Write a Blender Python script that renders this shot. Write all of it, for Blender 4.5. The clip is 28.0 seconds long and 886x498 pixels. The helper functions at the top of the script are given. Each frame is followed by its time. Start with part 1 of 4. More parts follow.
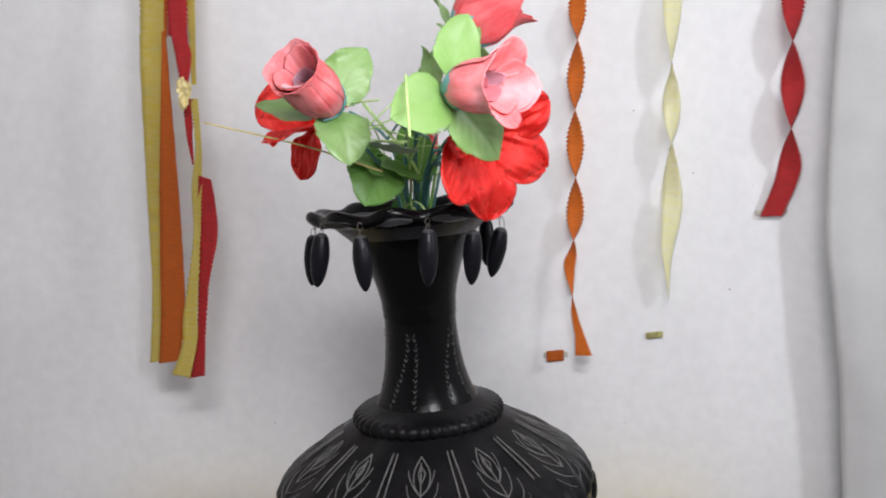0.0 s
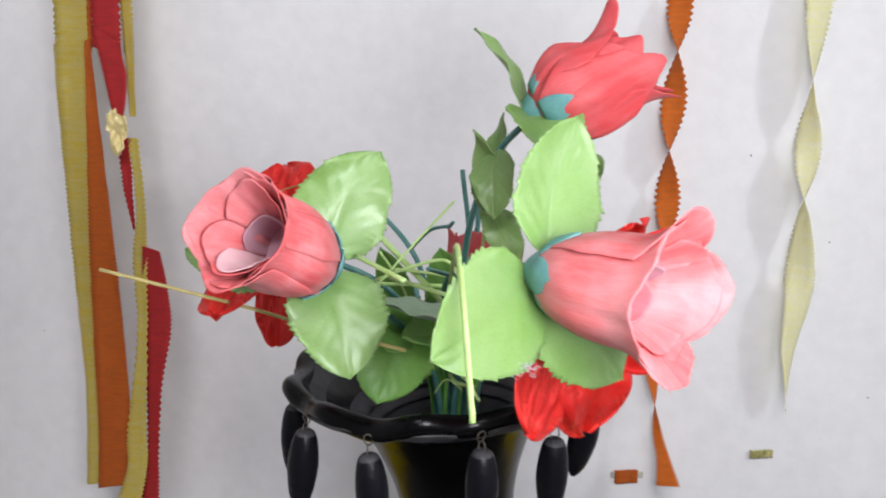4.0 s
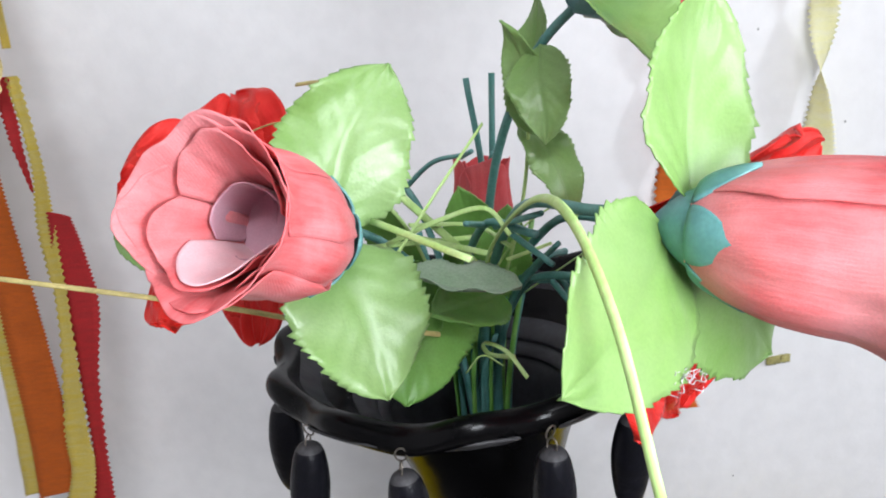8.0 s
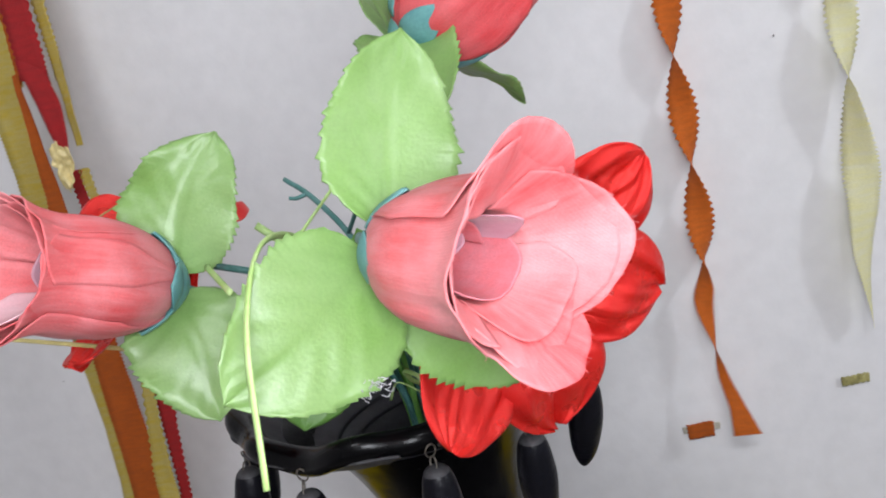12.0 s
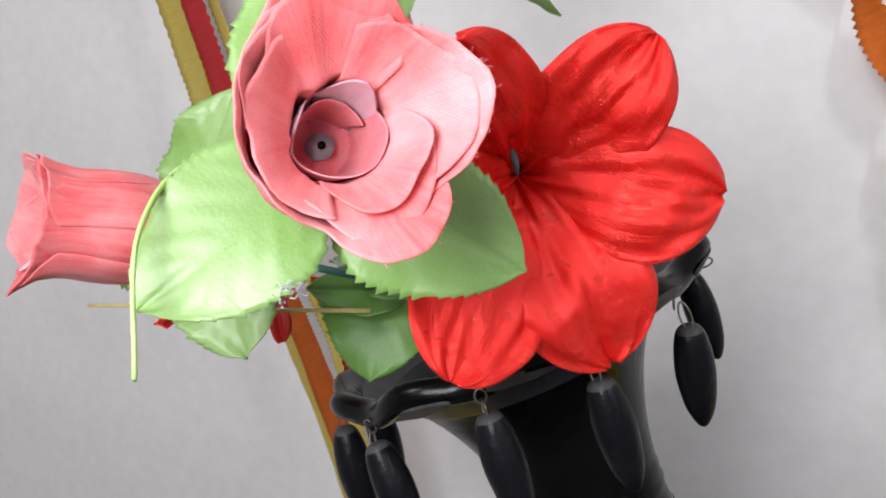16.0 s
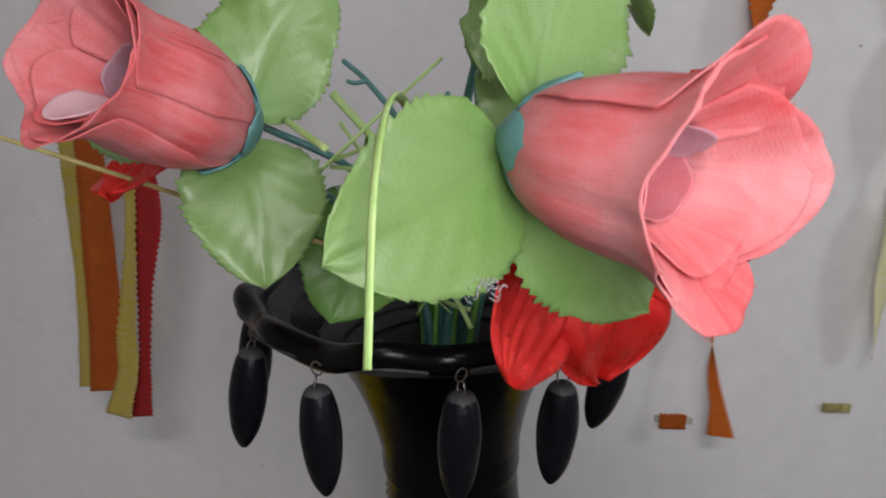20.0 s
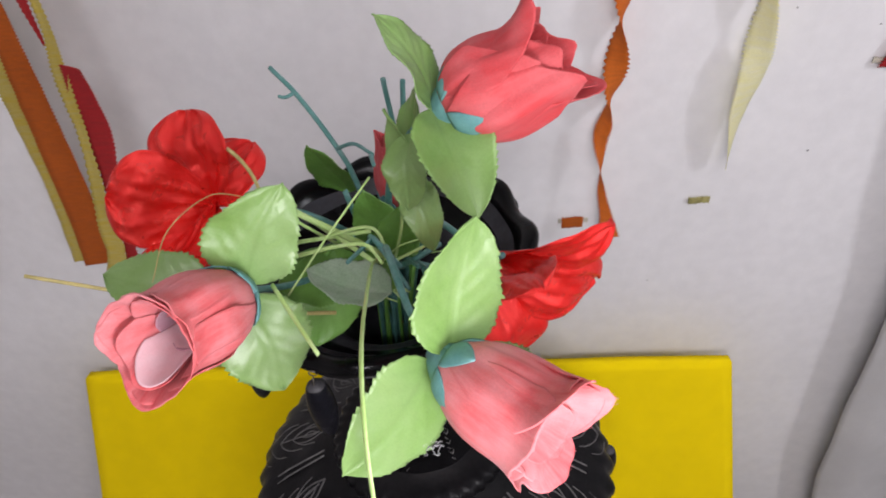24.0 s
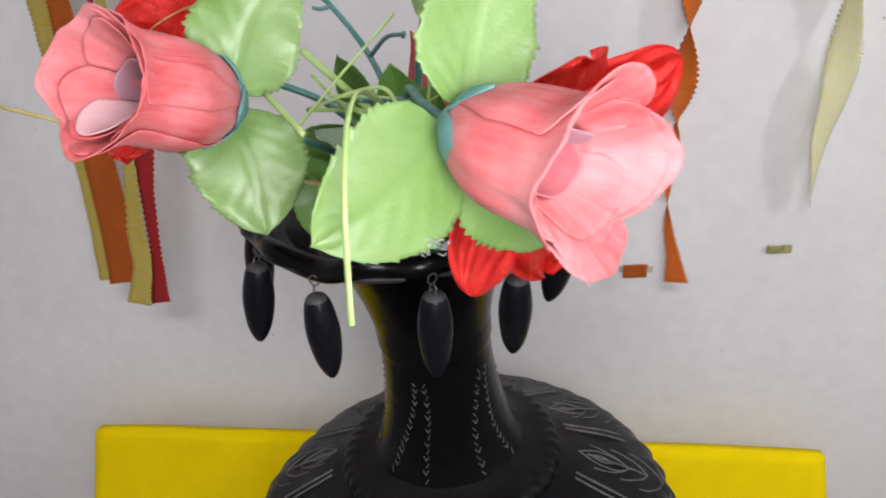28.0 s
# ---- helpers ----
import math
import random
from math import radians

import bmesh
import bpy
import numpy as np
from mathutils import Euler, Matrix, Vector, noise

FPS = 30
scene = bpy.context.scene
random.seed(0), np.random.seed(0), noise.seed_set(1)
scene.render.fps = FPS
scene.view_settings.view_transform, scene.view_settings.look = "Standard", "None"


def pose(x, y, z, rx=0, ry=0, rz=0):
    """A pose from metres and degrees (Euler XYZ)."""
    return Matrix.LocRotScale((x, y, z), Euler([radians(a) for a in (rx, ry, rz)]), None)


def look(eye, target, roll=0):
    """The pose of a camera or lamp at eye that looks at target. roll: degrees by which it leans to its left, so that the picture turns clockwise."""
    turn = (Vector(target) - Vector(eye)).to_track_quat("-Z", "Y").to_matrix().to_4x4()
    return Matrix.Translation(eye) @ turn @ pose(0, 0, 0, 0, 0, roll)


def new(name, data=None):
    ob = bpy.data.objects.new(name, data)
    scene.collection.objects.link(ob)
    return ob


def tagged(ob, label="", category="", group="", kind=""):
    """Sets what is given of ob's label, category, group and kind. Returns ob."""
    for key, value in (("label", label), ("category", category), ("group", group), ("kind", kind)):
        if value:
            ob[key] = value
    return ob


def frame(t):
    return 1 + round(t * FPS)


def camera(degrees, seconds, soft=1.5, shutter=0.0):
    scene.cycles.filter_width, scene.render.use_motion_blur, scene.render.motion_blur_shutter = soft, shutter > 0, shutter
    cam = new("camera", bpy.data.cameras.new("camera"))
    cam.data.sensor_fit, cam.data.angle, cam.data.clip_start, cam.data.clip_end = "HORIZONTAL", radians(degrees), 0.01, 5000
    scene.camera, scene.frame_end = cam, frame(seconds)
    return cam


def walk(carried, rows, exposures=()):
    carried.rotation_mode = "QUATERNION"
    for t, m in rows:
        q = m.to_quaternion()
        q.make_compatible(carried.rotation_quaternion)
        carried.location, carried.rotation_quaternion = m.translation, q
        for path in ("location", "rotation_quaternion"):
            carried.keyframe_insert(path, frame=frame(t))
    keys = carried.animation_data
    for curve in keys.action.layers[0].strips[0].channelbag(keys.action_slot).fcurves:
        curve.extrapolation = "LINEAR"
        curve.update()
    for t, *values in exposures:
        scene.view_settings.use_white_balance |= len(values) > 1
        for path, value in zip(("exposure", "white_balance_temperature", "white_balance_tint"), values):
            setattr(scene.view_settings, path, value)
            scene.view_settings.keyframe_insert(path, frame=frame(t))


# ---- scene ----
cam = camera(59.2, 28.0, soft=1.9, shutter=0.4)
PATH = [
    (0, (0.086, -0.006, 0.485), (-0.024, 1.98, 0.276), -1.1),
    (0.5, (0.069, 0.045, 0.485), (-0.059, 2.03, 0.268), -0.4),
    (1, (0.068, 0.137, 0.536), (-0.07, 2.115, 0.274), -0.8),
    (1.4, (0.071, 0.186, 0.563), (-0.074, 2.16, 0.273), 0.1),
    (1.5, (0.072, 0.194, 0.572), (-0.083, 2.163, 0.26), 0.1),
    (2, (0.083, 0.233, 0.605), (-0.103, 2.194, 0.261), -0.0),
    (2.5, (0.09, 0.247, 0.624), (-0.137, 2.204, 0.279), -0.3),
    (3, (0.1, 0.264, 0.632), (-0.138, 2.221, 0.294), -0.8),
    (3.5, (0.073, 0.299, 0.627), (-0.088, 2.259, 0.262), -0.5),
    (4, (0.037, 0.32, 0.623), (-0.091, 2.278, 0.236), -0.5),
    (4.5, (0.0, 0.349, 0.623), (-0.087, 2.307, 0.224), -0.8),
    (6.5, (-0.055, 0.429, 0.631), (0.067, 2.331, 0.025), -3.6),
    (7, (-0.049, 0.439, 0.625), (0.069, 2.331, -0.013), -3.6),
    (7.5, (-0.03, 0.44, 0.62), (0.055, 2.338, -0.007), -4.5),
    (8, (-0.016, 0.441, 0.617), (0.039, 2.339, -0.009), -5.4),
    (8.5, (-0.018, 0.436, 0.616), (0.021, 2.341, 0.011), -5.2),
    (9, (0.0, 0.431, 0.613), (0.011, 2.343, 0.027), -6.0),
    (9.5, (0.027, 0.426, 0.614), (-0.028, 2.335, 0.021), -8.3),
    (10, (0.048, 0.428, 0.612), (-0.085, 2.335, 0.021), -9.8),
    (10.5, (0.056, 0.425, 0.611), (-0.106, 2.338, 0.052), -9.9),
    (11, (0.072, 0.414, 0.606), (-0.17, 2.337, 0.111), -9.0),
    (11.5, (0.091, 0.416, 0.602), (-0.212, 2.334, 0.121), -10.1),
    (12, (0.121, 0.416, 0.599), (-0.26, 2.329, 0.154), -13.4),
    (12.5, (0.138, 0.412, 0.591), (-0.34, 2.318, 0.22), -15.2),
    (14.5, (0.183, 0.432, 0.569), (-0.641, 2.234, 0.302), -17.0),
    (15, (0.19, 0.439, 0.568), (-0.683, 2.22, 0.313), -17.1),
    (15.5, (0.203, 0.444, 0.547), (-0.762, 2.183, 0.335), -19.8),
    (16, (0.204, 0.455, 0.529), (-0.813, 2.167, 0.345), -21.2),
    (16.5, (0.22, 0.465, 0.522), (-0.763, 2.203, 0.415), -21.6),
    (17, (0.212, 0.476, 0.508), (-0.762, 2.219, 0.388), -20.1),
    (17.5, (0.21, 0.484, 0.504), (-0.753, 2.231, 0.362), -18.8),
    (18, (0.209, 0.478, 0.51), (-0.728, 2.238, 0.356), -16.3),
    (18.5, (0.178, 0.466, 0.496), (-0.681, 2.257, 0.265), -12.7),
    (19, (0.136, 0.4515, 0.5155), (-0.600, 2.282, 0.1875), -8.0),
    (19.5, (0.09, 0.441, 0.552), (-0.42, 2.323, 0.108), -3.7),
    (20, (0.07, 0.432, 0.583), (-0.233, 2.32, -0.006), 1.1),
    (20.5, (0.055, 0.424, 0.62), (-0.095, 2.302, -0.053), 0.7),
    (22.5, (0.065, 0.41, 0.761), (-0.063, 1.979, -0.472), -3.3),
    (23, (0.071, 0.405, 0.787), (-0.015, 1.935, -0.498), -3.2),
    (23.5, (0.077, 0.407, 0.807), (-0.012, 1.91, -0.508), -3.6),
    (24, (0.075, 0.422, 0.825), (-0.02, 1.888, -0.532), -3.6),
    (24.3, (0.071, 0.425, 0.825), (-0.031, 1.883, -0.54), -3.8),
    (24.5, (0.073, 0.43, 0.818), (-0.044, 1.881, -0.553), -3.7),
    (25, (0.069, 0.429, 0.785), (-0.04, 1.988, -0.463), -2.8),
    (25.5, (0.072, 0.43, 0.744), (-0.068, 2.058, -0.409), -3.6),
    (26, (0.08, 0.429, 0.716), (-0.096, 2.109, -0.356), -3.9),
    (26.5, (0.074, 0.428, 0.693), (-0.125, 2.123, -0.349), -3.7),
    (26.8, (0.083, 0.428, 0.672), (-0.112, 2.122, -0.372), -4.1),
    (27, (0.095, 0.42, 0.666), (-0.141, 2.107, -0.381), -4.1),
    (27.3, (0.101, 0.414, 0.649), (-0.15, 2.104, -0.389), -3.5),
    (27.5, (0.109, 0.396, 0.655), (-0.153, 2.089, -0.378), -3.1),
    (28, (0.089, 0.387, 0.644), (-0.171, 2.119, -0.322), -3.0),
]
walk(cam, [(t, look(eye, target, roll)) for t, eye, target, roll in PATH],
     exposures=[(0, 0.08, 6450, 11), (1, 0.03, 6400, 11), (4, 0.03, 6400, 11), (6.5, 0.52, 6250, 9), (8, 0.29, 6250, 9), (9.5, 0.13, 6000, 9), (11, -0.14, 6150, 10), (12.5, -0.20, 6350, 11), (15, -0.09, 6450, 11), (16, 0.03, 6550, 11), (18.5, 0.15, 6600, 11), (19.3, -0.04, 6450, 12), (19.8, -0.76, 6600, 12), (20.5, -0.96, 6600, 12), (22.5, -0.22, 6600, 17), (24.5, -0.15, 6550, 17), (26, -0.10, 6350, 16), (27, -0.02, 6600, 12), (28, -0.12, 6600, 12)])
# ---- light ----
world = bpy.data.worlds.new("world")
scene.world = world
world.use_nodes = True
sky = world.node_tree.nodes.new("ShaderNodeTexSky")
sky.sky_type, sky.sun_disc = "NISHITA", False
sky.sun_elevation, sky.sun_rotation = radians(35), radians(100)
world.node_tree.links.new(sky.outputs[0], world.node_tree.nodes["Background"].inputs[0])
world.node_tree.nodes["Background"].inputs[1].default_value = 0.08


def lamp(name, kind, m, energy, colour, **more):
    data = bpy.data.lights.new(name, kind)
    data.energy, data.color = energy, colour
    for key, value in more.items():
        setattr(data, key, value)
    ob = new(name, data)
    ob.matrix_world = m
    return ob


# light from the right, set as daylight in an unseen side window
lamp("window_light", "AREA", look((1.53, 0.30, 0.95), (0.2, 1.1, 0.4)), 7.5, (0.90, 0.95, 1.0), shape="RECTANGLE", size=0.12, size_y=0.25)
# added fill from behind the camera; no lamp is known there
lamp("fill_light", "AREA", look((0.2, -1.0, 2.10), (0.1, 0.9, 0.2)), 28, (0.98, 0.98, 1.0), shape="RECTANGLE", size=1.2, size_y=0.25)
# fixed point lamp instead of the torch that moves with the camera
lamp("torch", "POINT", pose(0.150, 0.365, 0.610), 7.4, (0.95, 0.97, 1.0), shadow_soft_size=0.075)

# ---- materials ----


def material(name, colour, rough=0.6, metal=0.0, scale=40.0, vary=0.25, bump=0.2, fine=400.0, fine_bump=0.1, sheen=0.0, stretch=(1, 1, 1), second=None, spot=0.5, through_light=0.0, spec=0.5, bump_mm=1.0, weave=0.0, weave_bump=0.12, thread=0.0, streak=None, streak_mix=0.0, streak_bump=0.0):
    """A surface with colour drift at two scales, two scales of relief and uneven gloss."""
    mat = bpy.data.materials.new(name)
    mat.use_nodes = True
    nodes, links = mat.node_tree.nodes, mat.node_tree.links
    shader = nodes["Principled BSDF"]
    coord = nodes.new("ShaderNodeTexCoord")
    mapping = nodes.new("ShaderNodeMapping")
    mapping.inputs["Scale"].default_value = stretch
    links.new(coord.outputs["Object"], mapping.inputs[0])
    big = nodes.new("ShaderNodeTexNoise")
    big.inputs["Scale"].default_value, big.inputs["Detail"].default_value = scale, 4
    small = nodes.new("ShaderNodeTexNoise")
    small.inputs["Scale"].default_value, small.inputs["Detail"].default_value = fine, 3
    links.new(mapping.outputs[0], big.inputs[0])
    links.new(mapping.outputs[0], small.inputs[0])
    ramp = nodes.new("ShaderNodeValToRGB")
    other = second or [c * (1 - vary) for c in colour]
    ramp.color_ramp.elements[0].position, ramp.color_ramp.elements[1].position = max(0, spot - 0.18), min(1, spot + 0.18)
    ramp.color_ramp.elements[0].color = (*other, 1)
    ramp.color_ramp.elements[1].color = (*colour, 1)
    links.new(big.outputs[0], ramp.inputs[0])
    mix = nodes.new("ShaderNodeMix")
    mix.data_type, mix.blend_type = "RGBA", "MULTIPLY"
    mix.inputs["Factor"].default_value = min(1.0, vary * 1.6)
    tone = nodes.new("ShaderNodeValToRGB")
    tone.color_ramp.elements[0].color, tone.color_ramp.elements[1].color = (0.62, 0.62, 0.62, 1), (1.15, 1.15, 1.15, 1)
    tone.color_ramp.elements[0].position, tone.color_ramp.elements[1].position = 0.3, 0.7
    links.new(small.outputs[0], tone.inputs[0])
    links.new(ramp.outputs[0], mix.inputs[6])
    links.new(tone.outputs[0], mix.inputs[7])
    colour_out = mix.outputs[2]
    if streak:
        # lines that run along a petal or leaf
        run = nodes.new("ShaderNodeMapping")
        run.inputs["Scale"].default_value = (*streak, 1)
        links.new(coord.outputs["UV"], run.inputs[0])
        lines = nodes.new("ShaderNodeTexNoise")
        lines.inputs["Scale"].default_value, lines.inputs["Detail"].default_value, lines.inputs["Roughness"].default_value = 1.0, 6, 0.68
        links.new(run.outputs[0], lines.inputs[0])
        band = nodes.new("ShaderNodeMapRange")
        band.inputs["From Min"].default_value, band.inputs["From Max"].default_value = 0.35, 0.7
        band.inputs["To Max"].default_value = streak_mix
        links.new(lines.outputs[0], band.inputs[0])
        tint = nodes.new("ShaderNodeMix")
        tint.data_type = "RGBA"
        tint.inputs[7].default_value = (*other, 1)
        links.new(band.outputs[0], tint.inputs[0])
        links.new(mix.outputs[2], tint.inputs[6])
        colour_out = tint.outputs[2]
    links.new(colour_out, shader.inputs["Base Color"])
    gloss = nodes.new("ShaderNodeMapRange")
    gloss.inputs["To Min"].default_value, gloss.inputs["To Max"].default_value = max(0.02, rough - 0.12), min(1, rough + 0.12)
    links.new(big.outputs[0], gloss.inputs[0])
    links.new(gloss.outputs[0], shader.inputs["Roughness"])
    shader.inputs["Metallic"].default_value = metal
    shader.inputs["Specular IOR Level"].default_value = spec
    if thread:
        shader.inputs["Anisotropic"].default_value = thread
        along_uv = nodes.new("ShaderNodeTangent")
        along_uv.direction_type = "UV_MAP"
        links.new(along_uv.outputs[0], shader.inputs["Tangent"])
    if sheen:
        shader.inputs["Sheen Weight"].default_value = sheen
        shader.inputs["Sheen Roughness"].default_value = 0.4
    b1, b2 = nodes.new("ShaderNodeBump"), nodes.new("ShaderNodeBump")
    b1.inputs["Strength"].default_value, b2.inputs["Strength"].default_value = bump, fine_bump
    b1.inputs["Distance"].default_value, b2.inputs["Distance"].default_value = 0.002 * bump_mm, 0.0005 * bump_mm
    links.new(big.outputs[0], b1.inputs["Height"])
    links.new(small.outputs[0], b2.inputs["Height"])
    links.new(b1.outputs[0], b2.inputs["Normal"])
    last = b2
    if streak and streak_bump:
        last = nodes.new("ShaderNodeBump")
        last.inputs["Strength"].default_value, last.inputs["Distance"].default_value = streak_bump, 0.0012
        links.new(lines.outputs[0], last.inputs["Height"])
        links.new(b2.outputs[0], last.inputs["Normal"])
    if weave:
        wave = nodes.new("ShaderNodeTexWave")
        wave.bands_direction = "DIAGONAL"
        wave.inputs["Scale"].default_value, wave.inputs["Distortion"].default_value, wave.inputs["Detail"].default_value = weave / 6.28, 2.0, 1
        wave.inputs["Detail Scale"].default_value = 0.05
        links.new(coord.outputs["Object"], wave.inputs[0])
        cloth = nodes.new("ShaderNodeBump")
        cloth.inputs["Strength"].default_value, cloth.inputs["Distance"].default_value = weave_bump, 0.0002
        links.new(wave.outputs[1], cloth.inputs["Height"])
        links.new(last.outputs[0], cloth.inputs["Normal"])
        last = cloth
    links.new(last.outputs[0], shader.inputs["Normal"])
    if through_light:
        glow = nodes.new("ShaderNodeBsdfTranslucent")
        links.new(colour_out, glow.inputs[0])
        blend = nodes.new("ShaderNodeMixShader")
        blend.inputs[0].default_value = through_light
        links.new(shader.outputs[0], blend.inputs[1])
        links.new(glow.outputs[0], blend.inputs[2])
        links.new(blend.outputs[0], nodes["Material Output"].inputs[0])
    return mat


WALL = material("wall_paint", (0.764, 0.752, 0.758), 0.75, scale=3.0, vary=0.07, bump=0.25, fine=55, fine_bump=0.5, bump_mm=2)
FLOOR = material("cement", (0.33, 0.31, 0.29), 0.7, scale=8, vary=0.25, fine=120)
CURTAIN = material("curtain_cloth", (0.60, 0.59, 0.585), 0.9, scale=14, vary=0.1, fine=700, sheen=0.3, through_light=0.15)
YELLOW = material("yellow_felt", (0.98, 0.72, 0.002), 0.95, scale=30, vary=0.05, bump=0.3, fine=900, fine_bump=0.9, sheen=0.0, bump_mm=2, spec=0.1)
CLAY = material("black_clay", (0.0015, 0.0014, 0.0018), 0.24, scale=60, vary=0.4, bump=0.22, fine=260, fine_bump=0.12, second=(0.003, 0.0028, 0.0034), spot=0.34, spec=0.14)
CLAY_DULL = material("carved_clay", (0.0040, 0.0037, 0.0044), 0.36, scale=26, vary=0.5, bump=0.5, fine=260, fine_bump=0.35, second=(0.0135, 0.0125, 0.0135), spot=0.40, spec=0.12)
CLAY_IN = material("inner_clay", (0.022, 0.022, 0.027), 0.42, scale=60, vary=0.4, bump=0.2, fine=300, fine_bump=0.2, second=(0.034, 0.035, 0.042), spec=0.3)
CHALK = material("scratched_line", (0.135, 0.128, 0.126), 0.8, scale=120, vary=0.5, fine=700)
# grey for rubbed bead tops and for light painted on the lip's facets
WORN_AND_LIT = material("worn_and_lit_clay", (0.060, 0.058, 0.062), 0.5, scale=90, vary=0.4, fine=500, spec=0.25)
WIRE = material("steel_wire", (0.25, 0.22, 0.19), 0.4, 0.8, scale=300, vary=0.4)
ROSE = material("rose_cloth", (0.76, 0.098, 0.106), 0.75, scale=32, vary=0.2, weave=3200, weave_bump=0.2, bump=0.4, fine=1500, fine_bump=0.35, sheen=0.06, second=(0.86, 0.37, 0.39), spot=0.46, through_light=0.22, streak=(1.6, 9), streak_mix=0.5, streak_bump=0.45)
ROSE_IN = material("rose_cloth_inside", (0.74, 0.12, 0.14), 0.8, scale=60, vary=0.2, weave=3200, bump=0.3, fine=1500, fine_bump=0.3, sheen=0.06, second=(0.70, 0.28, 0.33), spot=0.5, through_light=0.2, streak=(1.2, 8), streak_mix=0.4, streak_bump=0.3)
ROSE_MAUVE = material("faded_rose_cloth", (0.52, 0.23, 0.30), 0.8, scale=60, vary=0.15, bump=0.3, fine=1500, fine_bump=0.3, sheen=0.3, second=(0.56, 0.33, 0.40), spot=0.5, through_light=0.15, streak=(1.2, 8), streak_mix=0.5, streak_bump=0.3)
ROSE_PALE = material("pale_rose_cloth", (0.82, 0.48, 0.52), 0.8, scale=60, vary=0.15, bump=0.3, fine=1500, fine_bump=0.3, sheen=0.06, second=(0.84, 0.60, 0.64), spot=0.5, through_light=0.2, streak=(1.2, 8), streak_mix=0.5, streak_bump=0.3)
ROSE_DEEP = material("deep_rose_cloth", (0.66, 0.045, 0.052), 0.7, scale=50, vary=0.25, bump=0.4, fine=1500, fine_bump=0.3, sheen=0.06, second=(0.70, 0.15, 0.16), spot=0.42, through_light=0.18, streak=(1.4, 9), streak_mix=0.5, streak_bump=0.45)
SATIN = material("red_satin", (0.80, 0.007, 0.005), 0.30, metal=0.42, scale=90, vary=0.12, bump=0.8, fine=1800, fine_bump=0.25, second=(0.86, 0.030, 0.020), through_light=0.08, bump_mm=1.2, weave=3000, weave_bump=0.5, streak=(3.0, 26), streak_mix=0.4, streak_bump=0.6, spec=0.7, thread=0.55)
LEAF = material("leaf_cloth", (0.180, 0.332, 0.076), 0.36, scale=30, vary=0.12, bump=0.10, fine=900, fine_bump=0.2, second=(0.255, 0.395, 0.150), spot=0.5, through_light=0.15, streak=(5, 4), streak_mix=0.35, streak_bump=0.12, spec=0.5)
LEAF_DARK = material("dark_leaf_cloth", (0.135, 0.31, 0.052), 0.40, scale=40, vary=0.2, bump=0.15, fine=900, second=(0.18, 0.36, 0.09), spot=0.45, through_light=0.15, streak=(5, 4), streak_mix=0.3, streak_bump=0.1)
LEAF_PALE = material("leaf_underside", (0.28, 0.40, 0.26), 0.7, scale=80, vary=0.25, bump=0.4, fine=900, second=(0.36, 0.45, 0.34), through_light=0.15)
CALYX = material("calyx_plastic", (0.085, 0.25, 0.255), 0.5, scale=90, vary=0.2, fine=700, second=(0.14, 0.32, 0.32))
CORE = material("core_plastic", (0.25, 0.30, 0.33), 0.4, scale=200, vary=0.2, fine=900)
STEM = material("stem_plastic", (0.06, 0.21, 0.185), 0.45, scale=120, vary=0.3, fine=800, second=(0.12, 0.29, 0.27))
STEM_GREEN = material("stem_green", (0.13, 0.36, 0.055), 0.45, scale=120, vary=0.25, fine=800, second=(0.20, 0.43, 0.10))
STRAW = material("green_straw", (0.38, 0.59, 0.17), 0.5, scale=150, vary=0.2, fine=900, stretch=(1, 1, 0.1), second=(0.48, 0.64, 0.27))
DRY = material("dry_straw", (0.60, 0.50, 0.19), 0.6, scale=150, vary=0.3, fine=900)
LINT = material("lint", (0.66, 0.65, 0.69), 0.95, scale=200, vary=0.3, fine=900)
C_YELLOW = material("crepe_yellow", (0.62, 0.47, 0.07), 0.85, scale=60, vary=0.18, bump=0.3, fine=420, fine_bump=1.0, stretch=(1, 1, 5), through_light=0.3, second=(0.60, 0.50, 0.16))
C_PALE = material("crepe_pale_yellow", (0.89, 0.86, 0.50), 0.85, scale=40, vary=0.15, bump=0.3, fine=420, fine_bump=1.0, stretch=(1, 1, 5), through_light=0.35, second=(0.89, 0.87, 0.64))
C_ORANGE = material("crepe_orange", (0.70, 0.16, 0.012), 0.85, scale=60, vary=0.18, bump=0.3, fine=420, fine_bump=1.0, stretch=(1, 1, 5), through_light=0.25)
C_BURNT = material("crepe_burnt_orange", (0.55, 0.115, 0.008), 0.85, scale=60, vary=0.18, bump=0.3, fine=420, fine_bump=1.0, stretch=(1, 1, 5), through_light=0.25)
C_RED = material("crepe_red", (0.50, 0.022, 0.025), 0.85, scale=60, vary=0.2, bump=0.3, fine=420, fine_bump=1.0, stretch=(1, 1, 5), through_light=0.25)
C_GOLD = material("tape_gold", (0.80, 0.66, 0.30), 0.3, scale=90, vary=0.2, bump=0.6, fine=420)
TAPE = material("old_tape", (0.42, 0.38, 0.14), 0.5, scale=120, vary=0.4, bump=0.4, fine=420)
SPECK = material("speck", (0.38, 0.36, 0.36), 0.8, scale=200, vary=0.3)
STAIN = material("tape_residue", (0.60, 0.56, 0.46), 0.6, scale=90, vary=0.3, fine=420)
WOOD = material("window_wood", (0.42, 0.32, 0.22), 0.5, scale=20, vary=0.25, fine=200, stretch=(1, 1, 0.1))
GLASS = bpy.data.materials.new("window_glass")
GLASS.use_nodes = True
GLASS.node_tree.nodes["Principled BSDF"].inputs["Transmission Weight"].default_value = 1.0
GLASS.node_tree.nodes["Principled BSDF"].inputs["Roughness"].default_value = 0.02

# ---- shaping helpers ----
V = Vector


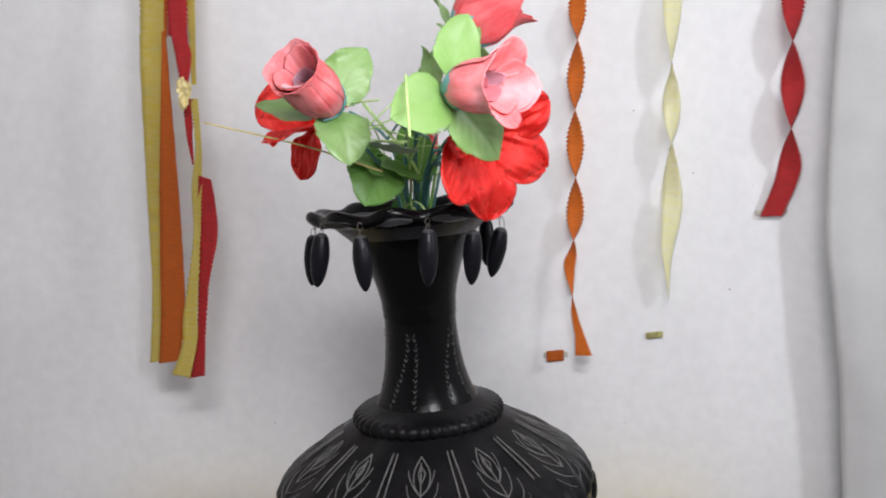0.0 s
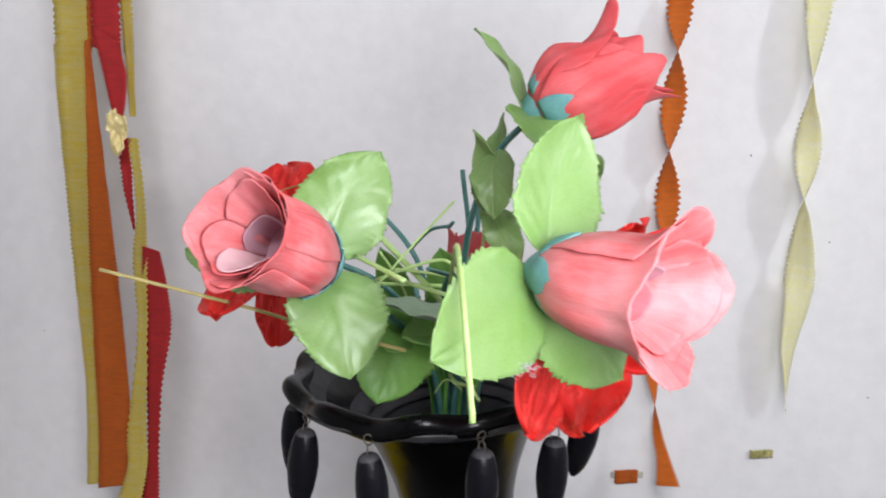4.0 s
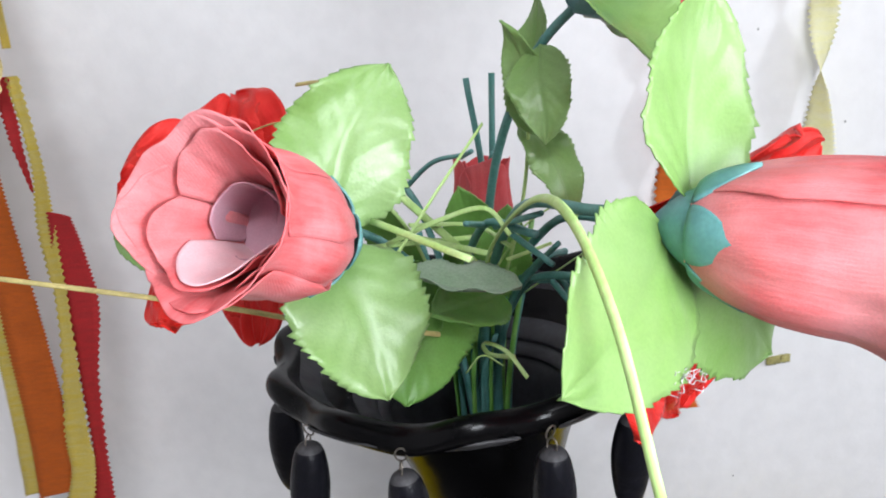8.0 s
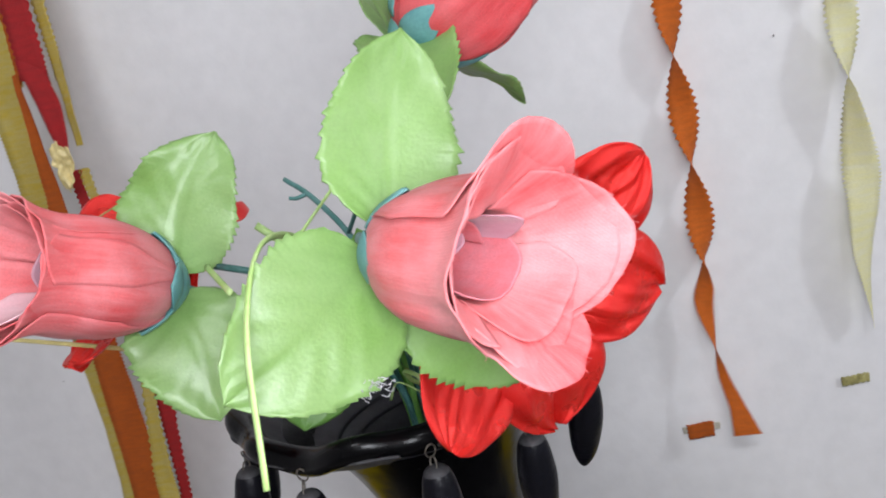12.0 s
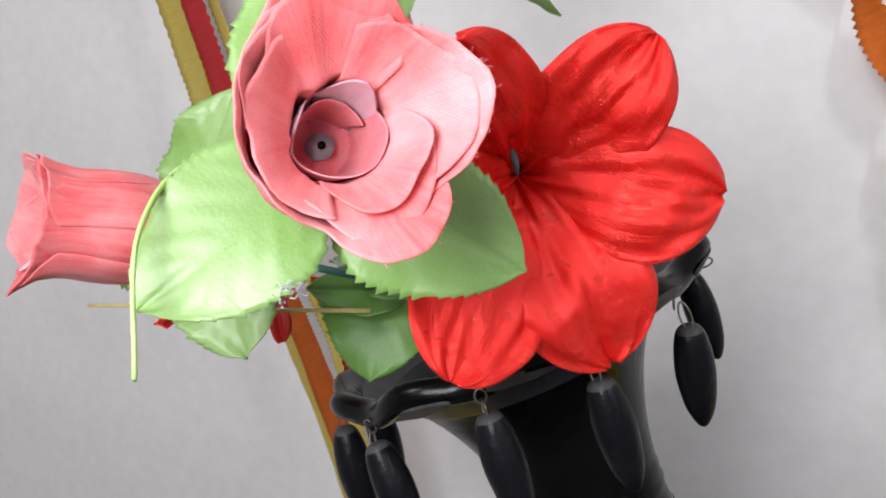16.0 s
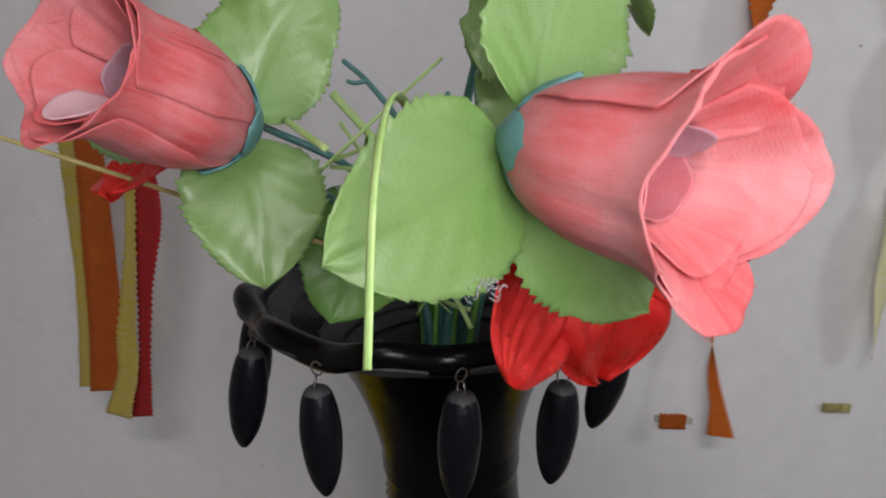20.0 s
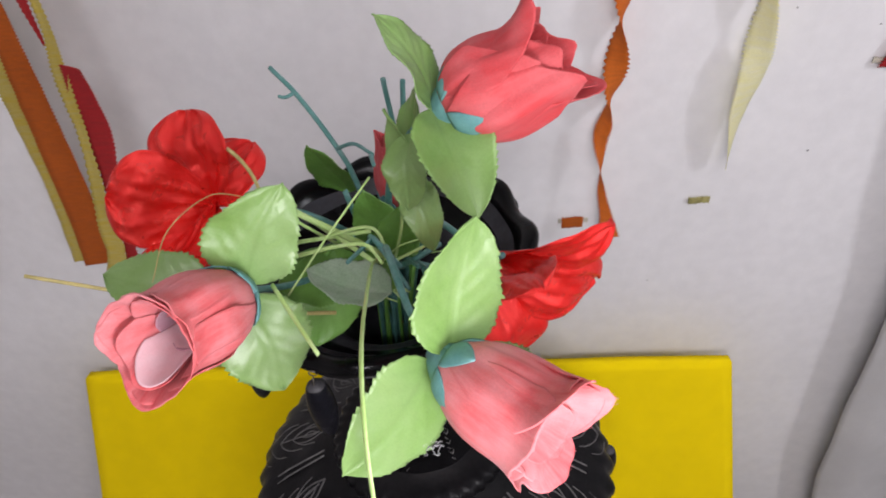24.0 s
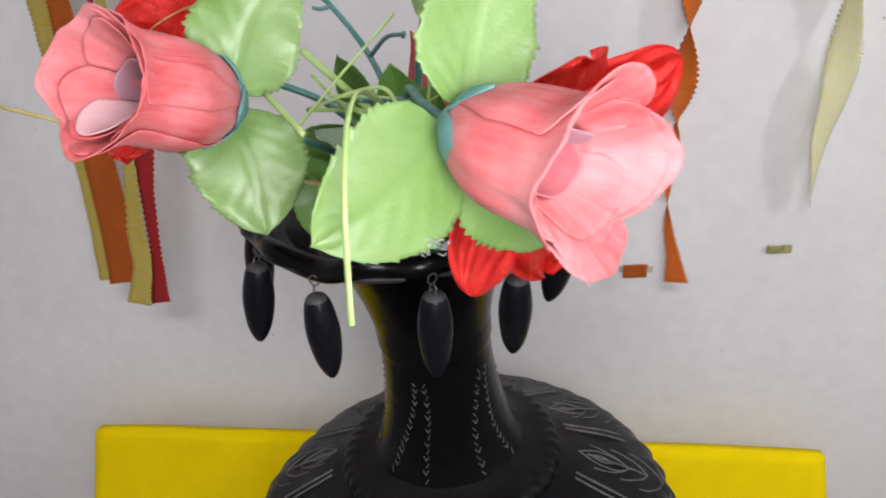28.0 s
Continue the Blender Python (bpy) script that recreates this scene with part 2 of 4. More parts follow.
def thing(name, at, label, category, group="", kind=""):
    ob = new(name)
    ob.location = at
    ob.empty_display_size = 0.02
    bpy.context.view_layer.update()
    return tagged(ob, label, category, group, kind)


def mesh_of(name, bm, mat, smooth=True):
    mats = mat if isinstance(mat, (list, tuple)) else [mat]
    bmesh.ops.recalc_face_normals(bm, faces=bm.faces)
    data = bpy.data.meshes.new(name)
    bm.to_mesh(data)
    bm.free()
    for m in mats:
        data.materials.append(m)
    if smooth:
        data.polygons.foreach_set("use_smooth", [True] * len(data.polygons))
    return data


def part(name, bm, mat, parent=None, label="", smooth=True):
    """Links a bmesh, given in world places, as one mesh object under a thing or part."""
    ob = new(name, mesh_of(name, bm, mat, smooth))
    if parent is not None:
        ob.parent = parent
        chain, p = Matrix.Identity(4), parent
        while p is not None:
            chain = p.matrix_basis.copy() @ chain if p.parent is None else p.matrix_parent_inverse @ p.matrix_basis @ chain
            p = p.parent
        ob.matrix_parent_inverse = chain.inverted()
    return tagged(ob, label)


def solo(name, bm, mat, label, category, group="", kind="", smooth=True):
    return tagged(new(name, mesh_of(name, bm, mat, smooth)), label, category, group, kind)


def sheet(place, nu, nv, thick=0.0006, bm=None, closed=False):
    """A thin shell over place(u, v), u and v from 0 to 1, with two faces and a rim."""
    bm = bm or bmesh.new()
    uv = bm.loops.layers.uv.verify()
    pts = [[V(place(i / nu, j / nv)) for j in range(nv + 1)] for i in range(nu + 1)]
    front, back = [], []
    for i in range(nu + 1):
        fr, br = [], []
        for j in range(nv + 1):
            du = pts[min(i + 1, nu)][j] - pts[max(i - 1, 0)][j]
            dv = pts[i][min(j + 1, nv)] - pts[i][max(j - 1, 0)]
            if closed and j in (0, nv):
                dv = pts[i][1] - pts[i][nv - 1]
            n = du.cross(dv)
            n = n.normalized() if n.length > 1e-12 else V((0, 0, 1))
            fr.append(bm.verts.new(pts[i][j] + n * thick / 2))
            br.append(bm.verts.new(pts[i][j] - n * thick / 2))
        front.append(fr)
        back.append(br)
    for i in range(nu):
        for j in range(nv):
            f1 = bm.faces.new((front[i][j], front[i + 1][j], front[i + 1][j + 1], front[i][j + 1]))
            f2 = bm.faces.new((back[i][j], back[i][j + 1], back[i + 1][j + 1], back[i + 1][j]))
            for f, corners in ((f1, ((0, 0), (1, 0), (1, 1), (0, 1))), (f2, ((0, 0), (0, 1), (1, 1), (1, 0)))):
                for loop, (du, dv) in zip(f.loops, corners):
                    loop[uv].uv = ((i + du) / nu, (j + dv) / nv)
    for i in range(nu):
        for j, s in ((0, 1), (nv, -1)):
            a, b, c, d = front[i][j], front[i + 1][j], back[i + 1][j], back[i][j]
            bm.faces.new((a, d, c, b) if s > 0 else (a, b, c, d))
    for j in range(nv):
        for i, s in ((0, -1), (nu, 1)):
            a, b, c, d = front[i][j], front[i][j + 1], back[i][j + 1], back[i][j]
            bm.faces.new((a, d, c, b) if s > 0 else (a, b, c, d))
    return bm


def curve_through(points, steps=8):
    """A smooth line through the points."""
    p = [V(q) for q in points]
    p = [p[0] * 2 - p[1]] + p + [p[-1] * 2 - p[-2]]
    out = []
    for i in range(1, len(p) - 2):
        for k in range(steps):
            t = k / steps
            a, b, c, d = p[i - 1], p[i], p[i + 1], p[i + 2]
            out.append(0.5 * ((2 * b) + (c - a) * t + (2 * a - 5 * b + 4 * c - d) * t * t + (3 * b - a - 3 * c + d) * t ** 3))
    return out + [p[-2]]


def tube(points, radii, sides=8, bm=None, steps=8, flat=1.0):
    """A round or flattened rod along a smooth line."""
    bm = bm or bmesh.new()
    line = curve_through(points, steps) if steps > 1 else [V(q) for q in points]
    radii = radii if isinstance(radii, (list, tuple)) else (radii, radii)
    side = None
    rings = []
    for i, c in enumerate(line):
        way = (line[min(i + 1, len(line) - 1)] - line[max(i - 1, 0)]).normalized()
        if side is None:
            side = way.orthogonal().normalized()
        side = (side - way * side.dot(way)).normalized()
        up = way.cross(side)
        f = i / (len(line) - 1) * (len(radii) - 1)
        k = min(int(f), len(radii) - 2)
        r = radii[k] + (radii[k + 1] - radii[k]) * (f - k)
        rings.append([bm.verts.new(c + (side * math.cos(a) + up * math.sin(a) * flat) * r) for a in (2 * math.pi * j / sides for j in range(sides))])
    for a, b in zip(rings, rings[1:]):
        for j in range(sides):
            bm.faces.new((a[j], a[(j + 1) % sides], b[(j + 1) % sides], b[j]))
    bm.faces.new(rings[0][::-1])
    bm.faces.new(rings[-1])
    return bm


def box(lo, hi, bevel=0.0, bm=None):
    bm = bm or bmesh.new()
    made = bmesh.ops.create_cube(bm, size=1.0, matrix=Matrix.LocRotScale((V(lo) + V(hi)) / 2, None, V(hi) - V(lo)))
    if bevel:
        bmesh.ops.bevel(bm, geom=bm.edges[:], offset=bevel, segments=2, affect="EDGES")
    return bm


def wobble(p, amount, size, seed=0):
    return noise.noise(V(p) / size + V((seed * 7.3, seed * 3.1, seed))) * amount


# ---- the room ----
FLOOR_Z, CEIL_Z, BACK_Y = -0.56, 2.20, 1.14


def wall_back():
    nx, nz = 60, 40
    bm = sheet(lambda u, v: (-1.6 + 3.2 * u, BACK_Y + 0.06 + wobble((u * 3.2, 0, v * 2.5), 0.0015, 0.35), FLOOR_Z + (CEIL_Z - FLOOR_Z) * v), nx, nz, 0.12)
    solo("wall_back", bm, WALL, "off-white painted plaster wall, faintly uneven and stained", "wall", kind="structure")


wall_back()
solo("floor", box((-1.7, -2.1, FLOOR_Z - 0.1), (1.7, BACK_Y - 0.002, FLOOR_Z)), FLOOR, "grey cement floor", "floor", kind="structure", smooth=False)
solo("ceiling", box((-1.7, -2.1, CEIL_Z), (1.7, BACK_Y + 0.1, CEIL_Z + 0.1)), WALL, "white painted ceiling", "ceiling", kind="structure", smooth=False)
solo("wall_left", box((-1.7, -2.1, FLOOR_Z), (-1.602, BACK_Y, CEIL_Z)), WALL, "off-white painted side wall", "wall", kind="structure", smooth=False)
solo("wall_front", box((-1.602, -2.1, FLOOR_Z), (1.602, -2.0, CEIL_Z)), WALL, "off-white painted wall", "wall", kind="structure", smooth=False)


def wall_right():
    bm = bmesh.new()
    y0, y1, z0, z1 = 0.0, 0.60, 0.60, 1.30
    for lo, hi in (((1.602, -2.0, FLOOR_Z), (1.70, y0, CEIL_Z)), ((1.602, y1, FLOOR_Z), (1.70, BACK_Y, CEIL_Z)), ((1.602, y0, FLOOR_Z), (1.70, y1, z0)), ((1.602, y0, z1), (1.70, y1, CEIL_Z))):
        box(lo, hi, bm=bm)
    solo("wall_right", bm, WALL, "off-white painted side wall with a window", "wall", kind="structure", smooth=False)
    win = thing("window_1", (1.65, y0, z0), "small wooden window in the side wall", "window", kind="structure")
    bm = bmesh.new()
    for lo, hi in (((1.62, y0 + 0.002, z0 + 0.002), (1.66, y0 + 0.04, z1 - 0.002)), ((1.62, y1 - 0.04, z0 + 0.002), (1.66, y1 - 0.002, z1 - 0.002)), ((1.62, y0 + 0.04, z0 + 0.002), (1.66, y1 - 0.04, z0 + 0.04)), ((1.62, y0 + 0.04, z1 - 0.04), (1.66, y1 - 0.04, z1 - 0.002))):
        box(lo, hi, bm=bm)
    part("window_frame", bm, WOOD, win, smooth=False)
    pane = part("pane", box((1.638, y0 + 0.04, z0 + 0.04), (1.642, y1 - 0.04, z1 - 0.04)), GLASS, win, "clear glass pane", smooth=False)
    pane.visible_shadow = False


wall_right()


def curtain():
    """A pale cloth hanging close before the wall, in soft upright folds."""
    def place(u, v):
        z = FLOOR_Z + 0.02 + (CEIL_Z - 0.04 - FLOOR_Z) * v
        edge = 0.562 + 0.075 * max(0.0, 0.38 - z) + 0.006 * math.sin(z * 9.0 + 0.6) + wobble((0, 0, z), 0.006, 0.12)
        x = edge + u * 0.75
        y = BACK_Y - 0.034 - 0.012 * v - 0.008 * math.sin(u * 30 + 0.4 * math.sin(z * 2)) - wobble((x, 0, z), 0.006, 0.15)
        return x, y, z
    solo("curtain", sheet(place, 90, 60, 0.0015), CURTAIN, "pale grey-white cloth curtain hanging in soft folds against the wall", "curtain")


curtain()


def yellow_mat():
    """A soft yellow mat that leans against the wall."""
    def place(u, v):
        s = u - 0.5
        x = -0.036 + s * (0.882 + 0.16 * (1 - v))
        z = FLOOR_Z + 0.004 + v * (0.546 + 0.018 * s) - 0.004 * (2 * s) ** 8
        y = 0.952 + v * 0.140 + wobble((x, 0, z), 0.002, 0.12)
        return x, y, z
    solo("foam_mat", sheet(place, 60, 40, 0.016), YELLOW, "bright yellow felt-covered foam mat leaning against the wall", "mat")


yellow_mat()

# ---- crepe paper streamers ----


def strip_mesh(left, right, tooth=0.0012, pitch=0.0052, thick=0.0003):
    """A paper band between two edge lines, with pinked edges and fine crinkle."""
    l, r = curve_through(left, 24), curve_through(right, 24)
    total = sum((b - a).length for a, b in zip(l, l[1:]))
    n = max(8, int(total / (pitch / 2)))

    def pick(line, t):
        f = t * (len(line) - 1)
        k = min(int(f), len(line) - 2)
        return line[k].lerp(line[k + 1], f - k)

    def place(u, v):
        i = round(u * n)
        a, b = pick(l, u), pick(r, u)
        way = b - a
        w = way.length
        if w > 1e-6:
            way /= w
        t = min(tooth, w * 0.1) * (1 if i % 2 else -1)
        p = (a - way * t).lerp(b + way * t, v)
        return p + V((0, wobble((p.x, 0, p.z), 0.0012, 0.02) + 0.0008 * math.sin(v * 3.1) , 0))
    return sheet(place, n, 4, thick)


def flat_streamer(mat, label, y, left, right, group="streamers on the wall"):
    """Edge lines in x and z, hanging at the distance y, with its hidden upper end on the wall."""
    def run(edge):
        return [(x, y if not isinstance(y, list) else y[k], z) for k, (x, z) in enumerate(edge)]
    return solo("crepe_streamer", strip_mesh(run(left), run(right)), mat, label, "streamer", group)


def twisted_streamer(mat, label, line, turns, widths, group="streamers on the wall"):
    """A band about a centre line, turned by the given degrees at each point."""
    left, right = [], []
    c = curve_through(line, 10)
    for i, p in enumerate(c):
        f = i / (len(c) - 1) * (len(line) - 1)
        k = min(int(f), len(line) - 2)
        a = radians(turns[k] + (turns[k + 1] - turns[k]) * (f - k))
        w = widths[k] + (widths[k + 1] - widths[k]) * (f - k)
        d = V((math.cos(a), math.sin(a), 0)) * w / 2
        left.append(p - d)
        right.append(p + d)
    return solo("crepe_streamer", strip_mesh_lines(left, right), mat, label, "streamer", group)


def strip_mesh_lines(left, right, tooth=0.0017, pitch=0.0062, thick=0.0003):
    total = sum(((a + c) / 2 - (b + d) / 2).length for a, b, c, d in zip(left, left[1:], right, right[1:]))
    n = max(8, int(total / (pitch / 2)))

    def pick(line, t):
        f = t * (len(line) - 1)
        k = min(int(f), len(line) - 2)
        return line[k].lerp(line[k + 1], f - k)

    def place(u, v):
        i = round(u * n)
        a, b = pick(left, u), pick(right, u)
        way = (b - a).normalized() if (b - a).length > 1e-6 else V((1, 0, 0))
        t = tooth * (1 if i % 2 else -1)
        return (a - way * t).lerp(b + way * t, v)
    return sheet(place, n, 4, thick)


TOP = 1.25
flat_streamer(C_YELLOW, "dull yellow crepe paper streamer hanging straight beside an orange one", [1.12, 1.08, 1.074, 1.074, 1.074, 1.074, 1.074],
              [(-0.385, TOP), (-0.388, 0.721), (-0.389, 0.668), (-0.391, 0.56), (-0.391, 0.41), (-0.392, 0.313), (-0.401, 0.212)],
              [(-0.345, TOP), (-0.350, 0.720), (-0.354, 0.667), (-0.362, 0.56), (-0.372, 0.41), (-0.376, 0.313), (-0.376, 0.215)])
flat_streamer(C_BURNT, "burnt-orange crepe paper streamer hanging straight", [1.115, 1.075, 1.067, 1.067, 1.067, 1.067, 1.067, 1.067],
              [(-0.350, TOP), (-0.352, 0.72), (-0.354, 0.674), (-0.359, 0.606), (-0.368, 0.489), (-0.374, 0.378), (-0.378, 0.281), (-0.385, 0.212)],
              [(-0.338, TOP), (-0.347, 0.72), (-0.348, 0.674), (-0.346, 0.582), (-0.343, 0.489), (-0.341, 0.378), (-0.343, 0.281), (-0.354, 0.216)])
flat_streamer(C_RED, "dark red crepe paper streamer drawn into a taped knot", [1.11, 1.07, 1.062, 1.06, 1.06],
              [(-0.355, TOP), (-0.346, 0.718), (-0.342, 0.688), (-0.333, 0.635), (-0.328, 0.600)],
              [(-0.318, TOP), (-0.318, 0.717), (-0.317, 0.672), (-0.312, 0.640), (-0.319, 0.602)])
flat_streamer(C_YELLOW, "narrow edge of a yellow crepe streamer behind the red one", [1.12, 1.085, 1.08, 1.072],
              [(-0.335, TOP), (-0.324, 0.72), (-0.321, 0.67), (-0.318, 0.605)],
              [(-0.310, TOP), (-0.3125, 0.72), (-0.3120, 0.68), (-0.3115, 0.605)])
flat_streamer(C_RED, "thin twisted end of dark red crepe paper below the knot", [1.06, 1.06, 1.06, 1.06],
              [(-0.326, 0.585), (-0.326, 0.555), (-0.324, 0.53), (-0.3185, 0.495)],
              [(-0.314, 0.585), (-0.315, 0.555), (-0.316, 0.53), (-0.3165, 0.495)])
flat_streamer(C_YELLOW, "yellow crepe paper streamer, folded over at its lower end", [1.06, 1.057, 1.055, 1.055, 1.053, 1.052, 1.051],
              [(-0.316, 0.585), (-0.312, 0.52), (-0.319, 0.465), (-0.321, 0.39), (-0.340, 0.283), (-0.343, 0.245), (-0.360, 0.200)],
              [(-0.306, 0.585), (-0.303, 0.515), (-0.305, 0.465), (-0.311, 0.39), (-0.320, 0.283), (-0.321, 0.250), (-0.334, 0.195)])
flat_streamer(C_RED, "bright red crepe paper streamer with a cut top end", [1.054, 1.056, 1.058, 1.06, 1.06, 1.06],
              [(-0.308, 0.480), (-0.312, 0.44), (-0.315, 0.385), (-0.319, 0.324), (-0.325, 0.252), (-0.339, 0.192)],
              [(-0.291, 0.474), (-0.287, 0.44), (-0.287, 0.395), (-0.303, 0.328), (-0.312, 0.252), (-0.316, 0.196)])


def taped_knot():
    """A scrap of shiny tape, pinched to a ragged star."""
    def place(u, v):
        a = 2 * math.pi * v
        r = u * 0.0135 * (1 + 0.20 * math.sin(3 * a + 0.6) + 0.12 * math.sin(5 * a) + 0.05 * math.sin(13 * a))
        x, z = r * math.cos(a) * 0.70, r * math.sin(a) * 1.60
        y = 0.0045 * noise.noise(V((x * 190, z * 150, 0.4))) + 0.0025 * abs(math.sin(2.5 * a + x * 300)) * u
        return -0.3205 + x, 1.050 - y, 0.592 + z
    solo("tape_knot", sheet(place, 14, 72, 0.0006, closed=True), C_GOLD, "crumpled shiny yellow tape binding two crepe streamers", "tape")


taped_knot()
ORANGE_LINE = [(0.218, 1.136, TOP), (0.222, 1.128, 0.95), (0.219, 1.127, 0.757), (0.218, 1.126, 0.657), (0.215, 1.127, 0.559), (0.216, 1.126, 0.463), (0.213, 1.124, 0.374), (0.206, 1.118, 0.340), (0.209, 1.115, 0.305), (0.212, 1.110, 0.270), (0.219, 1.104, 0.240), (0.224, 1.100, 0.212)]
twisted_streamer(C_ORANGE, "bright orange crepe paper streamer twisted into a chain of lenses", ORANGE_LINE, [-540, -450, -270, -90, 90, 270, 450, 530, 600, 690, 712, 716], [0.0240] * 7 + [0.016, 0.010, 0.010, 0.014, 0.024])
PALE_LINE = [(0.352, 1.134, TOP), (0.350, 1.124, 0.86), (0.349, 1.122, 0.72), (0.349, 1.122, 0.612), (0.350, 1.121, 0.505), (0.351, 1.121, 0.414), (0.346, 1.122, 0.36), (0.349, 1.124, 0.289)]
twisted_streamer(C_PALE, "faded pale yellow crepe paper streamer, loosely twisted", PALE_LINE, [-300, -120, -10, 90, 270, 372, 395, 435], [0.026, 0.026, 0.026, 0.023, 0.025, 0.029, 0.024, 0.009])
RED_LINE = [(0.520, 1.134, TOP), (0.515, 1.126, 0.88), (0.513, 1.122, 0.72), (0.513, 1.121, 0.636), (0.515, 1.120, 0.577), (0.514, 1.121, 0.516), (0.514, 1.126, 0.465), (0.494, 1.132, 0.406)]
twisted_streamer(C_RED, "red crepe paper streamer, twisted, taped to the wall at its end", RED_LINE, [-240, -120, -20, 90, 180, 270, 345, 360], [0.031] * 8)


def tape_piece(lo, hi, mat, label, name="tape_piece", off=0.0026):
    def place(u, v):
        x = lo[0] + (hi[0] - lo[0]) * u + 0.0008 * math.sin(v * 23)
        z = lo[1] + (hi[1] - lo[1]) * v + 0.0006 * math.sin(u * 31) + 0.002 * u
        return x, BACK_Y - off - 0.0008 * abs(math.sin(u * 5)), z
    solo(name, sheet(place, 14, 8, 0.0008), mat, label, "tape")


tape_piece((0.174, 0.194), (0.199, 0.210), C_BURNT, "torn scrap of orange crepe paper stuck to the wall", "paper_scrap")
tape_piece((0.170, 0.200), (0.205, 0.207), STAIN, "thin strip of adhesive tape on the wall", off=0.0008)
tape_piece((0.320, 0.228), (0.344, 0.237), TAPE, "small piece of olive-yellow tape stuck to the wall")
tape_piece((0.474, 0.408), (0.518, 0.414), STAIN, "strip of clear adhesive tape holding the red streamer")



def wall_specks():
    rng = random.Random(3)
    bm = bmesh.new()
    spots = [(0.470, 0.450), (-0.470, 0.365), (0.385, 0.470), (0.300, 0.560), (0.44, 0.30), (-0.13, 0.12), (-0.24, 0.10), (0.29, 0.10)]
    for x, z in spots:
        r = rng.uniform(0.0006, 0.0014)
        ring = [bm.verts.new((x + r * rng.uniform(0.6, 1.3) * math.cos(k * 0.9), BACK_Y - 0.0012, z + r * rng.uniform(0.6, 1.3) * math.sin(k * 0.9))) for k in range(7)]
        tip = bm.verts.new((x, BACK_Y - 0.0030, z))
        for k in range(7):
            bm.faces.new((ring[k], ring[(k + 1) % 7], tip))
    solo("wall_specks", bm, SPECK, "small grey specks of dirt on the wall", "stain", kind="stuff")


wall_specks()

# ---- the vase ----
RIM = V((0.0050, 0.835, 0.4420))
VASE = Matrix.Translation(RIM) @ Euler((radians(0.5), radians(-3.7), 0)).to_matrix().to_4x4()
HANGERS = 11
FIRST = radians(-79)


def rim_wave(a):
    return math.cos(HANGERS * (a - FIRST))


def lathe(profile, turns=132, shape=None, close=True, top=True):
    """A turned form from (radius, height) points, with its outline moved by shape(a, r, h)."""
    bm = bmesh.new()
    rings = []
    for r, h in profile:
        ring = []
        for j in range(turns):
            a = 2 * math.pi * j / turns
            rr, hh = shape(a, r, h) if shape else (r, h)
            ring.append(bm.verts.new(VASE @ V((rr * math.cos(a), rr * math.sin(a), hh))))
        rings.append(ring)
    for a, b in zip(rings, rings[1:]):
        for j in range(turns):
            bm.faces.new((a[j], a[(j + 1) % turns], b[(j + 1) % turns], b[j]))
    if close:
        bm.faces.new(rings[0])
    if close and top:
        bm.faces.new(rings[-1])
    return bm


def smooth_profile(points, steps=6):
    return [(p.x, p.y) for p in curve_through([(r, h, 0) for r, h in points], steps)]


NECK = [(0.100, -0.006), (0.085, -0.014), (0.068, -0.030), (0.054, -0.055), (0.044, -0.085), (0.0395, -0.115), (0.040, -0.145), (0.044, -0.175), (0.051, -0.200), (0.061, -0.219)]
SHOULDER = [(0.075, -0.227), (0.100, -0.243), (0.125, -0.2585), (0.147, -0.2715), (0.164, -0.2840), (0.1725, -0.2970), (0.1738, -0.3060)]
BODY = [(0.1722, -0.309), (0.172, -0.335), (0.165, -0.375), (0.152, -0.43), (0.133, -0.49), (0.110, -0.55), (0.092, -0.62), (0.080, -0.70), (0.074, -0.80), (0.078, -0.90), (0.090, -0.97), (0.096, -1.002)]


def radius_at(points, h):
    for (r0, h0), (r1, h1) in zip(points, points[1:]):
        if h1 <= h <= h0:
            return r0 + (r1 - r0) * (h - h0) / (h1 - h0)
    return points[-1][0]


vase = thing("vase", VASE @ V((0, 0, -1.002)), "tall black clay vase with carved shoulder, scalloped lip and hanging beads", "vase")


